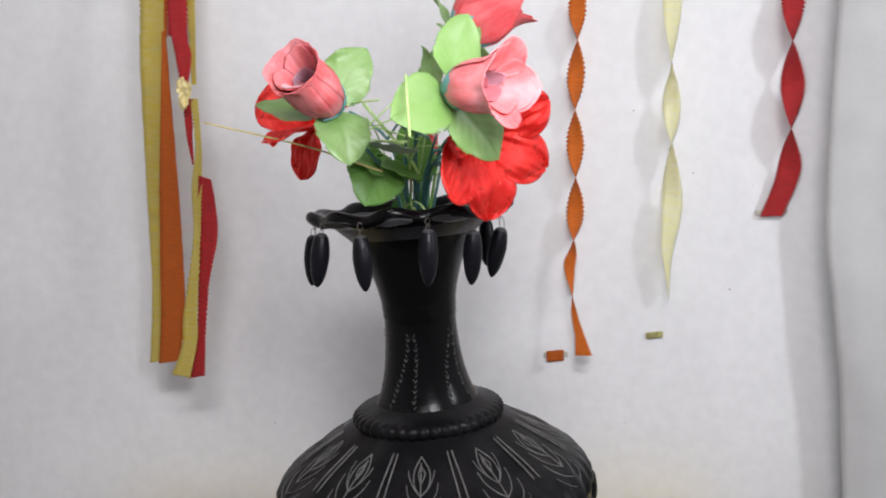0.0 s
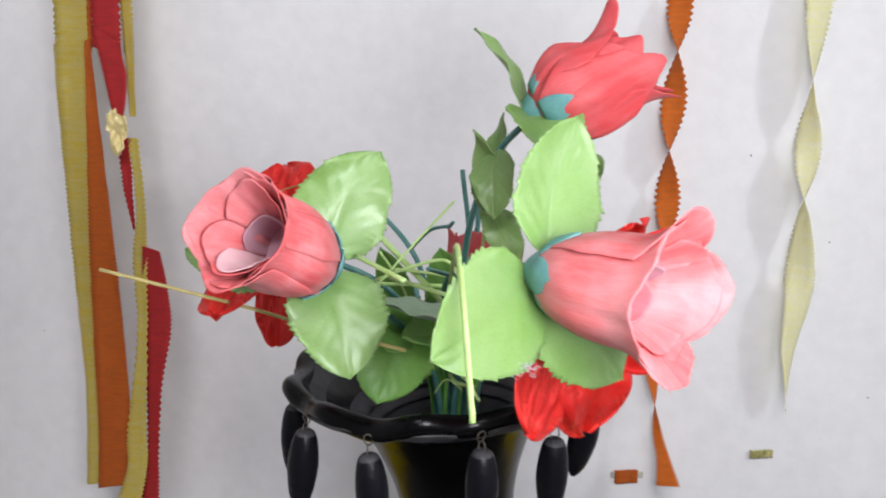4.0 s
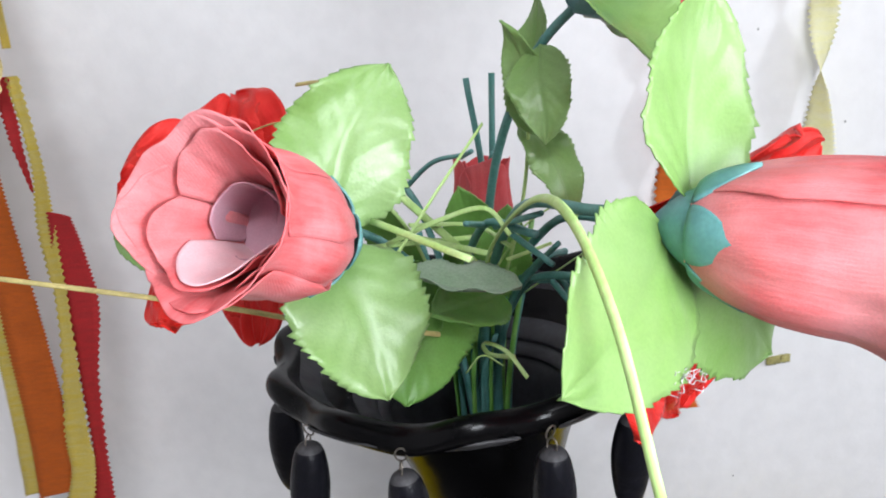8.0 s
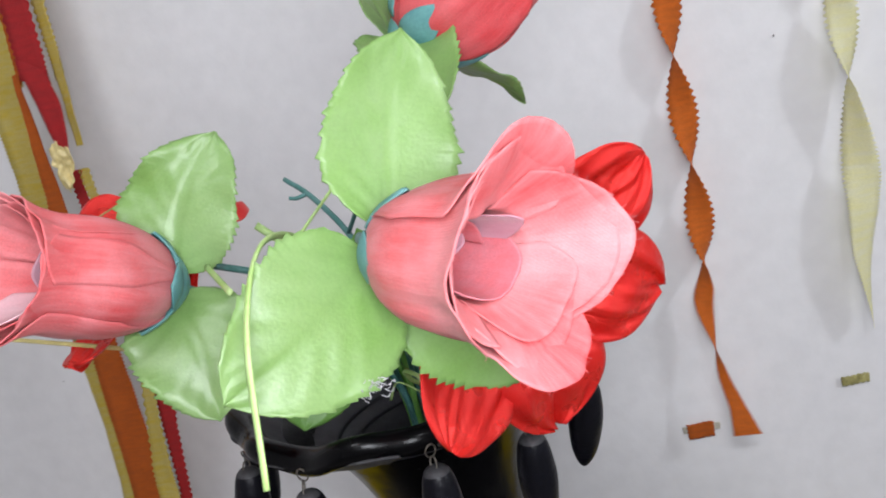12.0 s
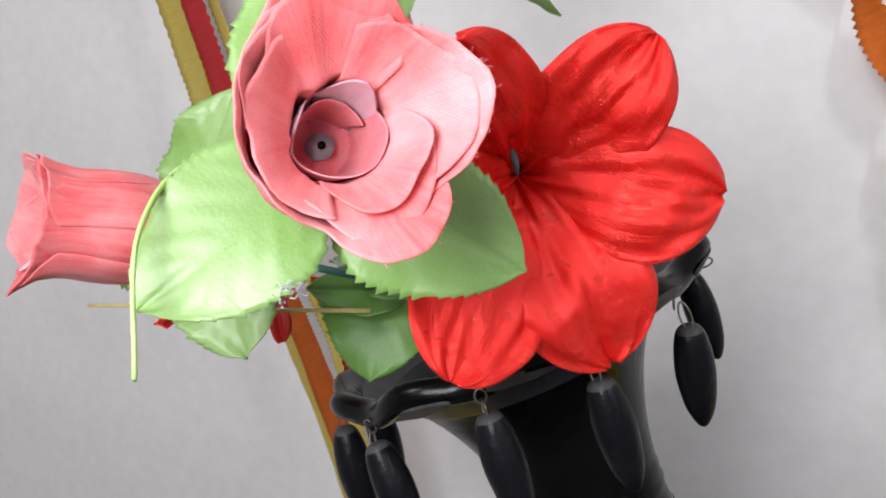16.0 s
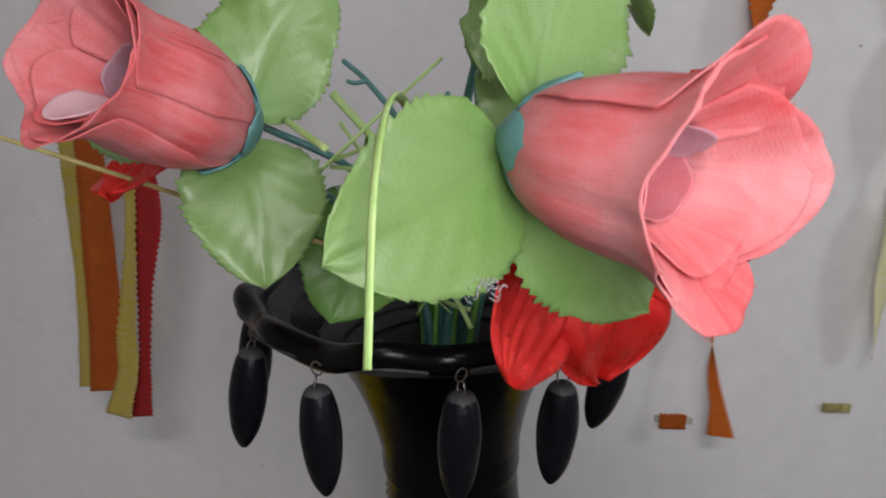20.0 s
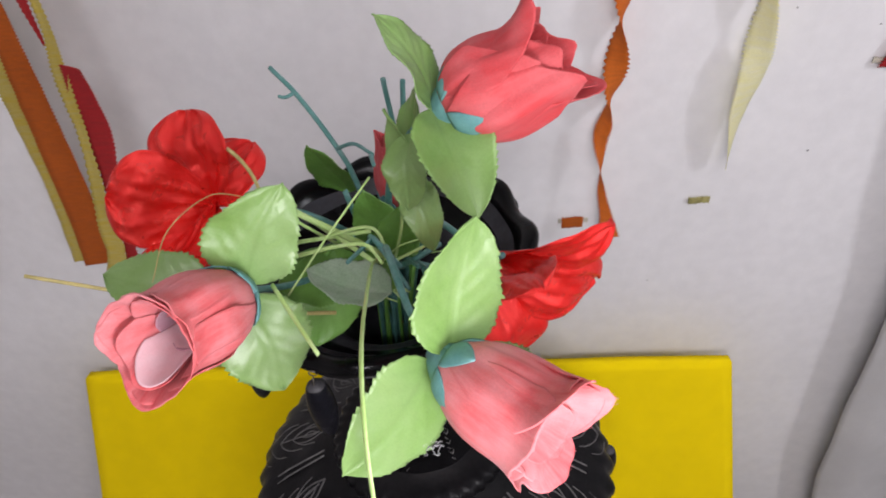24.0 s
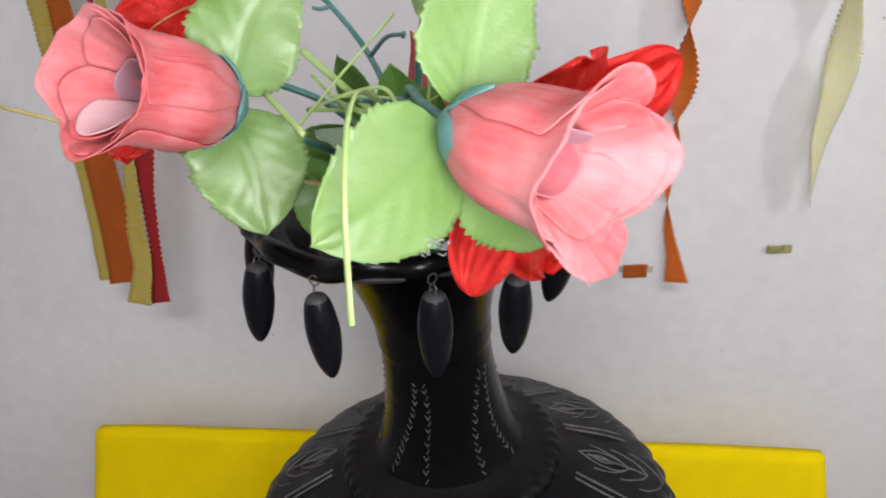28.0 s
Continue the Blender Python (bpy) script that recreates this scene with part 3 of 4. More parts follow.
def build_vase():
    part("lower_body", lathe(smooth_profile(BODY, 4), 96, lambda a, r, h: (r * (1 + 0.004 * math.cos(32 * a) * (1 if h > -0.34 else 0)), h)), CLAY_DULL, vase)

    def scallop(a, r, h):
        k = max(0.0, (r - 0.150) / 0.023)
        return r + 0.0028 * k * math.cos(44 * a) + wobble((r * math.cos(a), r * math.sin(a), h), 0.0012, 0.03), h - 0.0015 * k * math.cos(44 * a)
    shoulder = part("shoulder", lathe(smooth_profile(SHOULDER, 5) + [(0.168, -0.318), (0.150, -0.316)], 264, scallop, False), CLAY_DULL, vase, "carved black clay shoulder with a scalloped edge")

    def notch(a, r, h):
        k = max(0.0, min(1.0, (r - 0.076) / 0.006))
        return r + 0.0013 * k * math.cos(44 * a) + wobble((math.cos(a), math.sin(a), h * 9), 0.0014, 0.4), h + 0.0006 * k * math.cos(44 * a)
    collar = [(0.056, -0.2105), (0.064, -0.2150), (0.072, -0.2172), (0.0785, -0.2190), (0.0822, -0.2225), (0.0832, -0.2275), (0.0815, -0.2325), (0.074, -0.2355), (0.060, -0.236)]
    part("collar", lathe(collar, 240, notch, False), CLAY_DULL, vase, "raised clay ring with notched edge")
    rings = []
    for r, h in smooth_profile(NECK, 8):
        g = sum(0.0011 * math.exp(-((h - c) / 0.0016) ** 2) for c in (-0.1065, -0.1145))
        rings.append((r + g, h))
    inner = [(0.036, -0.20), (0.034, -0.13), (0.037, -0.090), (0.043, -0.064), (0.048, -0.052), (0.0515, -0.047), (0.0510, -0.0445), (0.0545, -0.041), (0.0580, -0.039), (0.0575, -0.0365), (0.062, -0.0325), (0.069, -0.0285), (0.078, -0.0205), (0.087, -0.0120), (0.0955, -0.0035)]

    def mild(a, r, h):
        k = max(0, (r - 0.085) / 0.015)
        return r + 0.002 * k * rim_wave(a), h + 0.002 * k * rim_wave(a)
    neck = part("neck", lathe(rings[::-1], 132, mild, False), CLAY, vase, "smooth glossy black clay neck")
    part("inner_wall", lathe(smooth_profile(inner, 4), 96, None, True, False), CLAY_IN, vase, "grey-black inner wall with turned rings")

    def crust(a, r, h):
        k = max(0.0, min(1.0, (r - 0.090) / 0.016))
        w = rim_wave(a)
        return r - 0.0026 * k * w + wobble((math.cos(a), math.sin(a), 0), 0.003, 0.5) * k, h - 0.0030 * k * w + wobble((math.cos(a), math.sin(a), 3), 0.004, 0.6) * k
    lip = [(0.0935, -0.0060), (0.0965, -0.0008), (0.1000, 0.0030), (0.1040, 0.0042), (0.1078, 0.0026), (0.1098, -0.0012), (0.1095, -0.0052), (0.1060, -0.0088), (0.098, -0.0105), (0.090, -0.0135)]
    part("lip", lathe(smooth_profile(lip, 3), 264, crust, False), CLAY, vase, "thick wavy black clay lip pinched between the beads")
    # pale facets under the lip, one between each pair of hangers; their grey is painted light
    for k in range(HANGERS):
        a0 = FIRST + (k + 0.5) * 2 * math.pi / HANGERS

        def facet(u, v, a0=a0):
            half = 0.205 * math.sqrt(max(0.0, 1 - (2 * v - 1) ** 2)) * (2 * u - 1)
            a = a0 + half
            r, h = 0.1120 - 0.0080 * v, -0.0030 - 0.0075 * v
            return VASE @ V((r * math.cos(a), r * math.sin(a), h))
        part("lip_facet", sheet(facet, 10, 6, 0.0012), WORN_AND_LIT, vase, "facet under the lip, painted grey for the light it catches")
    return shoulder, neck


shoulder, neck = build_vase()


def bead_mesh():
    """A hanging clay bead, top at the origin, pointing down."""
    bm = bmesh.new()
    prof = [(0.0005, 0.0), (0.0034, -0.0004), (0.0058, -0.0022), (0.0076, -0.0065), (0.0090, -0.0145), (0.0096, -0.023), (0.0090, -0.032), (0.0074, -0.042), (0.0050, -0.049), (0.0024, -0.0535), (0.0004, -0.0550)]
    prof = smooth_profile(prof, 3)
    n = 20
    rings = []
    for r, h in prof:
        rings.append([bm.verts.new((r * math.cos(2 * math.pi * j / n), r * math.sin(2 * math.pi * j / n), h)) for j in range(n)])
    for a, b in zip(rings, rings[1:]):
        for j in range(n):
            bm.faces.new((a[j], a[(j + 1) % n], b[(j + 1) % n], b[j]))
    bm.faces.new(rings[0])
    bm.faces.new(rings[-1])
    for f in bm.faces:
        if f.calc_center_median().z > -0.0034:
            f.material_index = 1
    return mesh_of("bead", bm, [CLAY_BEAD, WORN_AND_LIT])


CLAY_BEAD = material("bead_clay", (0.0035, 0.0035, 0.0055), 0.36, scale=120, vary=0.4, bump=0.4, fine=600, fine_bump=0.25, second=(0.006, 0.0058, 0.010), spot=0.4, spec=0.16)


def loop_mesh(h, w):
    """A wire staple: a long link, from the origin down."""
    pts = []
    for k in range(25):
        a = 2 * math.pi * k / 24
        pts.append((w * math.cos(a), 0, -h / 2 + (h / 2) * math.sin(a) * (0.9 + 0.1 * abs(math.sin(a)))))
    return mesh_of("link", tube(pts, 0.00045, 6, steps=1), WIRE)


BEAD, LINK = bead_mesh(), loop_mesh(0.010, 0.0026)


def hang(name, data, parent, m, label=""):
    ob = new(name, data)
    ob.parent = parent
    chain, p = Matrix.Identity(4), parent
    while p is not None:
        chain = (p.matrix_basis if p.parent is None else p.matrix_parent_inverse @ p.matrix_basis) @ chain
        p = p.parent
    ob.matrix_parent_inverse = chain.inverted()
    ob.matrix_basis = m
    return tagged(ob, label)


def hangers():
    rng = random.Random(4)
    # angle about the lip, distance from its middle, height of the bead's top, lean
    for a, out, top, lean in ((-76, 0.108, 0.4270, 0), (-111, 0.110, 0.4220, -5), (-140, 0.109, 0.4215, 6), (-49, 0.105, 0.4230, 2), (-14, 0.1005, 0.4210, 13), (39, 0.105, 0.4240, 0), (-172, 0.1055, 0.4150, 2), (128, 0.105, 0.4180, 0), (95, 0.105, 0.4260, 0)):
        spin = a + 90
        a = radians(a)
        foot = VASE @ V((out * math.cos(a), out * math.sin(a), -0.005))
        span = foot.z - top + 0.0025
        long = Matrix.Diagonal((1, 1, span * 0.56 / 0.010, 1))
        hang("link", LINK, vase, pose(*foot, 16, 0, spin + 20) @ long, "thin wire link")
        hang("link", LINK, vase, pose(foot.x, foot.y, foot.z - span * 0.44, -8, 0, spin - 60) @ long, "thin wire link")
        hang("bead", BEAD, vase, pose(foot.x, foot.y, top, rng.uniform(-4, 4), lean, rng.uniform(-30, 30)), "elongated black clay bead, its top rubbed grey")
    # an empty link, and the smaller beads under the shoulder's edge
    hang("link", LINK, vase, pose(0.1005, 0.8640, 0.4355, 0, -90, 10), "empty wire link")
    for k in range(14):
        a = 2 * math.pi * (k + 0.35) / 14
        foot = VASE @ V((0.172 * math.cos(a), 0.172 * math.sin(a), -0.314))
        hang("link", LINK, vase, pose(foot.x, foot.y, foot.z + 0.006, 0, 0, math.degrees(a) + 90))
        hang("bead", BEAD, vase, pose(foot.x + 0.006 * math.cos(a), foot.y + 0.006 * math.sin(a), foot.z - 0.003, 0, 0, 0))


hangers()

# ---- flowers, leaves and stems ----
LEAF_OUTLINE = [0.03, 0.50, 0.73, 0.88, 0.96, 1.00, 1.00, 0.98, 0.94, 0.88, 0.81, 0.72, 0.61, 0.47, 0.28, 0.0]


def value_at(table, s):
    """A smooth reading of evenly spaced values, s from 0 to 1."""
    f = max(0.0, min(1.0, s)) * (len(table) - 1)
    k = min(int(f), len(table) - 2)
    t = f - k
    a, b, c, d = table[max(0, k - 1)], table[k], table[k + 1], table[min(len(table) - 1, k + 2)]
    return 0.5 * (2 * b + (c - a) * t + (2 * a - 5 * b + 4 * c - d) * t * t + (3 * b - a - 3 * c + d) * t ** 3)


def leaf(parent, base, tip, facing, width, mat, cup=0.12, bend=0.0, seed=0, teeth=19, name="leaf", label="", fold=0.0, twist=0.0, wave=0.0016, sway=0.0):
    """A toothed cloth leaf from base to tip; facing: the way its upper side looks; cup lifts the margins, bend arches it,
    fold bends one half about the midrib, twist turns it along its length (degrees), sway moves its middle sideways."""
    base, tip = V(base), V(tip)
    axis = tip - base
    n0 = V(facing)
    n0 = (n0 - axis * n0.dot(axis) / axis.length_squared).normalized()
    side0 = axis.normalized().cross(n0)
    size = axis.length

    def place(u, v):
        x = 2 * v - 1
        d = abs(x)
        a = radians(twist) * (u - 0.35)
        n = n0 * math.cos(a) - side0 * math.sin(a)
        side = side0 * math.cos(a) + n0 * math.sin(a)
        hand = 3 if x > 0 else 9
        w = max(0.0, value_at(LEAF_OUTLINE, u)) * (1 + 0.05 * noise.noise(V((u * 3, hand, seed * 2.3))))
        k = int(u * teeth)
        saw = (1 - (u * teeth) % 1.0) * 0.105 * (0.7 + 0.9 * noise.noise(V((k * 0.73 + hand, seed * 1.7, 0.4)))) * min(1, 7 * u) * min(1.0, 8 * (1 - u)) * d ** 5
        half = width / 2 * (w * (1 + saw) + 0.012)
        across = half * x
        vein = math.sin((u * 6.5 - d * 2.3) * 2 * math.pi)
        lift = cup * half * d ** 1.7 - 0.0010 * math.exp(-(x / 0.055) ** 2) * (1 - 0.6 * u)
        lift += (0.00017 * vein + 0.00010 * abs(vein)) * math.sin(math.pi * min(1.0, d * 1.05)) * min(1.0, half / 0.012)
        lift += wave * noise.noise(V((u * 3.2, x * 1.1 + hand, seed * 1.9))) * d ** 0.7 * 1.6
        lift += 0.6 * wave * math.sin(u * 17 + hand + seed) * d ** 4
        if fold and x * fold > 0:
            lift += half * d * math.sin(abs(fold))
            across *= math.cos(abs(fold))
        droop = bend * math.sin(math.pi * u) + 0.5 * wave * noise.noise(V((u * 2.0, seed * 3.3, 1.7)))
        return base + axis * u + side * (across + sway * math.sin(math.pi * u) * size) + n * (lift + droop)
    return part(name, sheet(place, 114, 20, 0.0005), mat, parent, label)


def frame_of(axis, up=(0, 0, 1)):
    ax = V(axis).normalized()
    e1 = (V(up) - ax * V(up).dot(ax)).normalized()
    return ax, e1, ax.cross(e1)


def rim_at(rim, th):
    """Height and width of the mouth's edge at the angle th: a smooth ring through (degrees, height, width)."""
    d = math.degrees(th) % 360
    n = len(rim)
    for k in range(n):
        a, b = rim[k], rim[(k + 1) % n]
        span = (b[0] - a[0]) % 360
        off = (d - a[0]) % 360
        if off <= span:
            t = 0.5 - 0.5 * math.cos(math.pi * off / span)
            return a[1] + (b[1] - a[1]) * t, a[2] + (b[2] - a[2]) * t
    return rim[0][1], rim[0][2]


def petal(parent, base, axes, rim, body, angle, half, mat, layer=0.0, size=1.0, round_end=0.2, power=2.4, point=0.0, grow=1.0, wide=None, roll=0.0, seed=0, rough=1.0, fray=0, flare=0.70, bell=1.6, lean=0.0, name="petal"):
    """One cloth petal wrapped about the flower's axis; angle 0 is up along e1, in degrees. body: widths from foot to
    throat; rim: the mouth; grow draws an inner petal in, wide sets its lip; roll turns the lip back; lean slants it about the axis."""
    ax, e1, e2 = axes
    a0, hw = radians(angle), radians(half)

    def place(u, v):
        x = 2 * v - 1
        end = size * (1 - round_end * abs(x) ** power + point * math.exp(-(x / 0.2) ** 2)) + 0.016 * rough * noise.noise(V((x * 2.6, seed * 5.1, 0.3))) * u ** 4 + 0.004 * rough * noise.noise(V((x * 13, seed * 2.1, 0.9))) * u ** 8
        s = u * end
        th = a0 + hw * x * (0.60 + 0.40 * min(1, s * 2.2)) + radians(lean) * (s - 0.4) + 0.05 * math.sin(s * 5 + seed)
        tall, lip = rim_at(rim, th)
        k = max(0.0, (s - flare) / (1 - flare))
        r = value_at(body, s) * grow + (lip * (wide or grow) - body[-1] * grow) * k ** bell + layer * 0.0007 * min(1, 4 * s)
        r += rough * min(1, 2.5 * s) * (0.0026 * noise.noise(V((th * 1.7, s * 0.9, seed * 2.1))) + 0.0009 * noise.noise(V((th * 4.0 + seed, s * 1.1, seed))))
        r += 0.0006 * abs(x) ** 6
        h = tall * s - roll * tall * max(0.0, s - 0.84) ** 1.5 * 6 * (1 - 0.6 * x * x)
        h += rough * (0.0036 * noise.noise(V((x * 1.5, seed * 3.7, 2.2))) + 0.0015 * noise.noise(V((x * 4.0, seed * 1.3, 5.1)))) * max(0.0, s - 0.5) * 1.6
        return base + ax * h + (e1 * math.cos(th) + e2 * math.sin(th)) * max(0.0008, r)
    ob = part(name, sheet(place, 46, 34, 0.0004), mat, parent)
    if fray:
        rng = random.Random(seed)
        bm = bmesh.new()
        for k in range(fray):
            v = rng.uniform(0.06, 0.94)
            p = V(place(1.0, v))
            way = (p - V(place(0.96, v))).normalized()
            turn = V((rng.gauss(0, 1), rng.gauss(0, 1), rng.gauss(0, 1))) * 0.5
            reach_out = rng.uniform(0.0004, 0.0013)
            tube([p - way * 0.0006, p + (way + turn * 0.5) * reach_out * 0.5, p + (way + turn) * reach_out], (0.00009, 0.00006), 4, bm, 3)
        part("frayed_threads", bm, mat, ob, "loose threads along the cut edge")
    return ob


def calyx(parent, base, axes, length, radius, body, tips=5, spin=0.0, broad=1.0, tall=0.24):
    """The plastic cup under a flower, with broad pointed sepals lying on it."""
    ax, e1, e2 = axes

    def cup(u, v):
        a = 2 * math.pi * v
        r = radius * (0.22 + 0.82 * math.sin(u * math.pi / 2))
        return base + ax * (length * (-0.12 + 0.22 * u)) + (e1 * math.cos(a) + e2 * math.sin(a)) * r
    cup_ob = part("calyx", sheet(cup, 8, 28, 0.0008, closed=True), CALYX, parent, "blue-green plastic calyx")
    for k in range(tips):
        a0 = 2 * math.pi * k / tips + spin

        def sepal(u, v, a0=a0):
            x = 2 * v - 1
            a = a0 + x * (math.pi / tips) * broad * (1 - u ** 1.4) ** 0.9
            h = 0.07 + tall * u
            r = max(radius * 1.03, value_at(body, h) + 0.0022) + 0.0004 * math.cos(x * 3)
            return base + ax * (length * h) + (e1 * math.cos(a) + e2 * math.sin(a)) * r
        part("sepal", sheet(sepal, 12, 10, 0.0008), CALYX, cup_ob)
    return cup_ob


def rose(base, mouth, label, rim, body, outer, inner, mat, cup_r=0.0128, spin=0.0, up=(0, 0, 1), heart_mat=None, heart_at=0.34, broad=1.0, sepal_tall=0.24):
    """outer and inner: petals as (angle, half width, options); inner ones carry their cloth too."""
    base, mouth = V(base), V(mouth)
    axes = frame_of(mouth - base, up)
    ax, e1, e2 = axes
    length = (mouth - base).length
    ob = thing("artificial_rose", STEM_FOOT, label, "flower", "roses in the vase")
    for k, (angle, half, more) in enumerate(outer):
        petal(ob, base, axes, rim, body, angle, half, mat, seed=k + 1, **more)
    for k, (angle, half, cloth, more) in enumerate(inner):
        petal(ob, base, axes, rim, body, angle, half, cloth, seed=k + 11, **more)
    if heart_mat:
        def heart(u, v):
            a = 2 * math.pi * v
            return base + ax * length * (heart_at + 0.02 * math.sin(3 * a) * u) + (e1 * math.cos(a) + e2 * math.sin(a)) * value_at(body, heart_at) * 0.93 * u
        part("heart", sheet(heart, 10, 28, 0.0007, closed=True), heart_mat, ob)
    calyx(ob, base, axes, length, cup_r, body, spin=spin, broad=broad, tall=sepal_tall)
    return ob


STEM_FOOT = V((0.010, 0.835, 0.300))


def stem(parent, pts, r0=0.0024, r1=0.0019, mat=None, name="stem"):
    return part(name, tube(pts, (r0, r1), 10), mat or STEM, parent)


# the rose that leans to the front on long leaves
FRONT_BODY = [0.0070, 0.0128, 0.0158, 0.0180, 0.0196, 0.0207, 0.0213, 0.0216, 0.0218, 0.0222, 0.0228]
FRONT_RIM = [(0, 0.068, 0.0345), (45, 0.064, 0.0280), (90, 0.059, 0.0255), (132, 0.061, 0.0265), (172, 0.067, 0.0345), (215, 0.068, 0.0280), (258, 0.0715, 0.0300), (310, 0.069, 0.0275)]
front = rose((0.0575, 0.6455, 0.5490), (0.1095, 0.6037, 0.5467), "salmon-red cloth rose, wide open, its lips rolled out and frayed", FRONT_RIM, FRONT_BODY,
             [(-6, 54, dict(layer=2.4, fray=14, round_end=0.16, power=3.0, lean=8, roll=0.08)),
              (262, 60, dict(layer=0.4, fray=30, round_end=0.16, power=2.6, roll=0.06)),
              (176, 46, dict(layer=0.9, fray=14, round_end=0.18, power=3.0, roll=0.06)),
              (84, 68, dict(layer=1.6, fray=12, round_end=0.08, power=3.0, lean=-6, roll=0.04)),
              (40, 46, dict(layer=0.2, round_end=0.25))],
             [(178, 60, ROSE, dict(grow=0.62, wide=0.95, size=0.94, round_end=0.14, roll=0.20, flare=0.66, bell=0.9, rough=0.7)), (272, 66, ROSE, dict(grow=0.62, wide=0.98, size=0.97, round_end=0.14, roll=0.14, flare=0.66, bell=0.9, rough=0.7)),
              (0, 58, ROSE, dict(grow=0.62, wide=1.0, size=0.97, round_end=0.16, roll=0.10, flare=0.68, bell=0.9)), (84, 66, ROSE, dict(grow=0.63, wide=1.0, size=0.98, round_end=0.12, roll=0.12, flare=0.70, bell=0.9)),
              (205, 66, ROSE, dict(grow=0.58, wide=0.76, size=0.92, round_end=0.22, roll=0.20, flare=0.66, bell=0.9, rough=0.5)),
              (318, 46, ROSE_MAUVE, dict(grow=0.53, wide=0.56, size=0.76, round_end=0.30, power=2.0, rough=0.2)), (52, 46, ROSE_MAUVE, dict(grow=0.515, wide=0.54, size=0.72, round_end=0.34, power=2.0, rough=0.2)),
              (186, 104, ROSE_IN, dict(grow=0.54, wide=0.57, size=0.68, round_end=0.16, power=2.6, rough=0.2)), (5, 96, ROSE_IN, dict(grow=0.455, wide=0.46, size=0.52, round_end=0.10, rough=0.2))],
             ROSE, spin=1.40, cup_r=0.0112, broad=0.95, sepal_tall=0.23, heart_mat=ROSE_IN, heart_at=0.26)
stem(front, [STEM_FOOT, (0.012, 0.815, 0.44), (0.022, 0.745, 0.527), (0.040, 0.680, 0.546), (0.0555, 0.648, 0.5485)])
for b, t, w, f, opt in (
        ((0.053, 0.647, 0.548), (0.0130, 0.603, 0.5235), 0.050, (0.60, -0.76, 0.30), dict(cup=0.04, bend=0.003, seed=3, wave=0.0014, sway=-0.06)),
        ((0.060, 0.646, 0.553), (0.0735, 0.6705, 0.6135), 0.043, (0.50, -0.85, 0.15), dict(cup=0.16, bend=-0.002, seed=4, wave=0.0020, sway=-0.03)),
        ((0.060, 0.650, 0.541), (0.0990, 0.6750, 0.4905), 0.046, (0.53, -0.85, 0.0), dict(cup=0.10, bend=0.003, seed=5, wave=0.0022))):
    leaf(front, b, t, f, w, LEAF, **opt)
core = part("flower_core", tube([(0.0585, 0.6445, 0.5485), (0.0745, 0.6318, 0.5478)], (0.0040, 0.0038), 18, steps=2), CORE, front, "grey plastic core deep in the rose")
# solid black plug that draws the shade of a hole in the core
part("core_shade_plug", tube([(0.0740, 0.6322, 0.5478), (0.0752, 0.6313, 0.5478)], (0.0012, 0.0012), 12, steps=2), CLAY, core, "black plug painting the shade of the core's hole")

# the rose on the other side, tilted up
SIDE_BODY = [0.0070, 0.0144, 0.0180, 0.0200, 0.0212, 0.0217, 0.0215, 0.0208, 0.0201, 0.0195, 0.0192]
SIDE_RIM = [(0, 0.074, 0.0275), (45, 0.072, 0.0245), (90, 0.075, 0.0258), (135, 0.072, 0.0245), (180, 0.076, 0.0272), (235, 0.072, 0.0245), (280, 0.072, 0.0258), (325, 0.071, 0.0245)]
side_rose = rose((-0.0490, 0.6985, 0.5405), (-0.0715, 0.6400, 0.5680), "salmon-red cloth rose with a hollow heart, tilted upwards", SIDE_RIM, SIDE_BODY,
                 [(10, 58, dict(layer=0.2, size=0.98, round_end=0.12, roll=0.10)), (92, 56, dict(layer=0.5, size=0.98, round_end=0.12, roll=0.10)), (172, 56, dict(layer=0.9, size=0.98, round_end=0.12, roll=0.10)), (246, 54, dict(layer=0.4, size=0.98, round_end=0.14, roll=0.08)), (312, 56, dict(layer=0.7, size=0.98, round_end=0.12, roll=0.08))],
                 [(60, 76, ROSE, dict(grow=0.56, wide=1.0, size=0.99, round_end=0.10, roll=0.09, flare=0.56, bell=1.1)), (190, 78, ROSE, dict(grow=0.54, wide=1.0, size=1.0, round_end=0.12, roll=0.09, flare=0.56, bell=1.1)), (300, 72, ROSE, dict(grow=0.55, wide=0.99, size=0.99, round_end=0.12, roll=0.07, flare=0.56, bell=1.1)),
                  (150, 80, ROSE, dict(grow=0.52, wide=0.80, size=0.96, round_end=0.16, roll=0.08, flare=0.56, bell=1.1)), (350, 76, ROSE, dict(grow=0.53, wide=0.84, size=0.95, round_end=0.16, roll=0.06, flare=0.56, bell=1.1)),
                  (20, 95, ROSE_MAUVE, dict(grow=0.50, wide=0.52, size=0.70, round_end=0.08, rough=0.3)), (215, 95, ROSE_MAUVE, dict(grow=0.51, wide=0.54, size=0.64, round_end=0.08, rough=0.3)),
                  (176, 62, ROSE_PALE, dict(grow=0.50, wide=0.76, size=0.94, round_end=0.20, rough=0.3, roll=0.03, flare=0.60, bell=1.1))],
                 ROSE, spin=0.8, cup_r=0.0140, broad=1.1, sepal_tall=0.14, heart_mat=ROSE_MAUVE, heart_at=0.46)
stem(side_rose, [STEM_FOOT, (0.000, 0.815, 0.43), (-0.014, 0.775, 0.480), (-0.034, 0.730, 0.514), (-0.0475, 0.7020, 0.5390)], 0.0022, 0.0018)
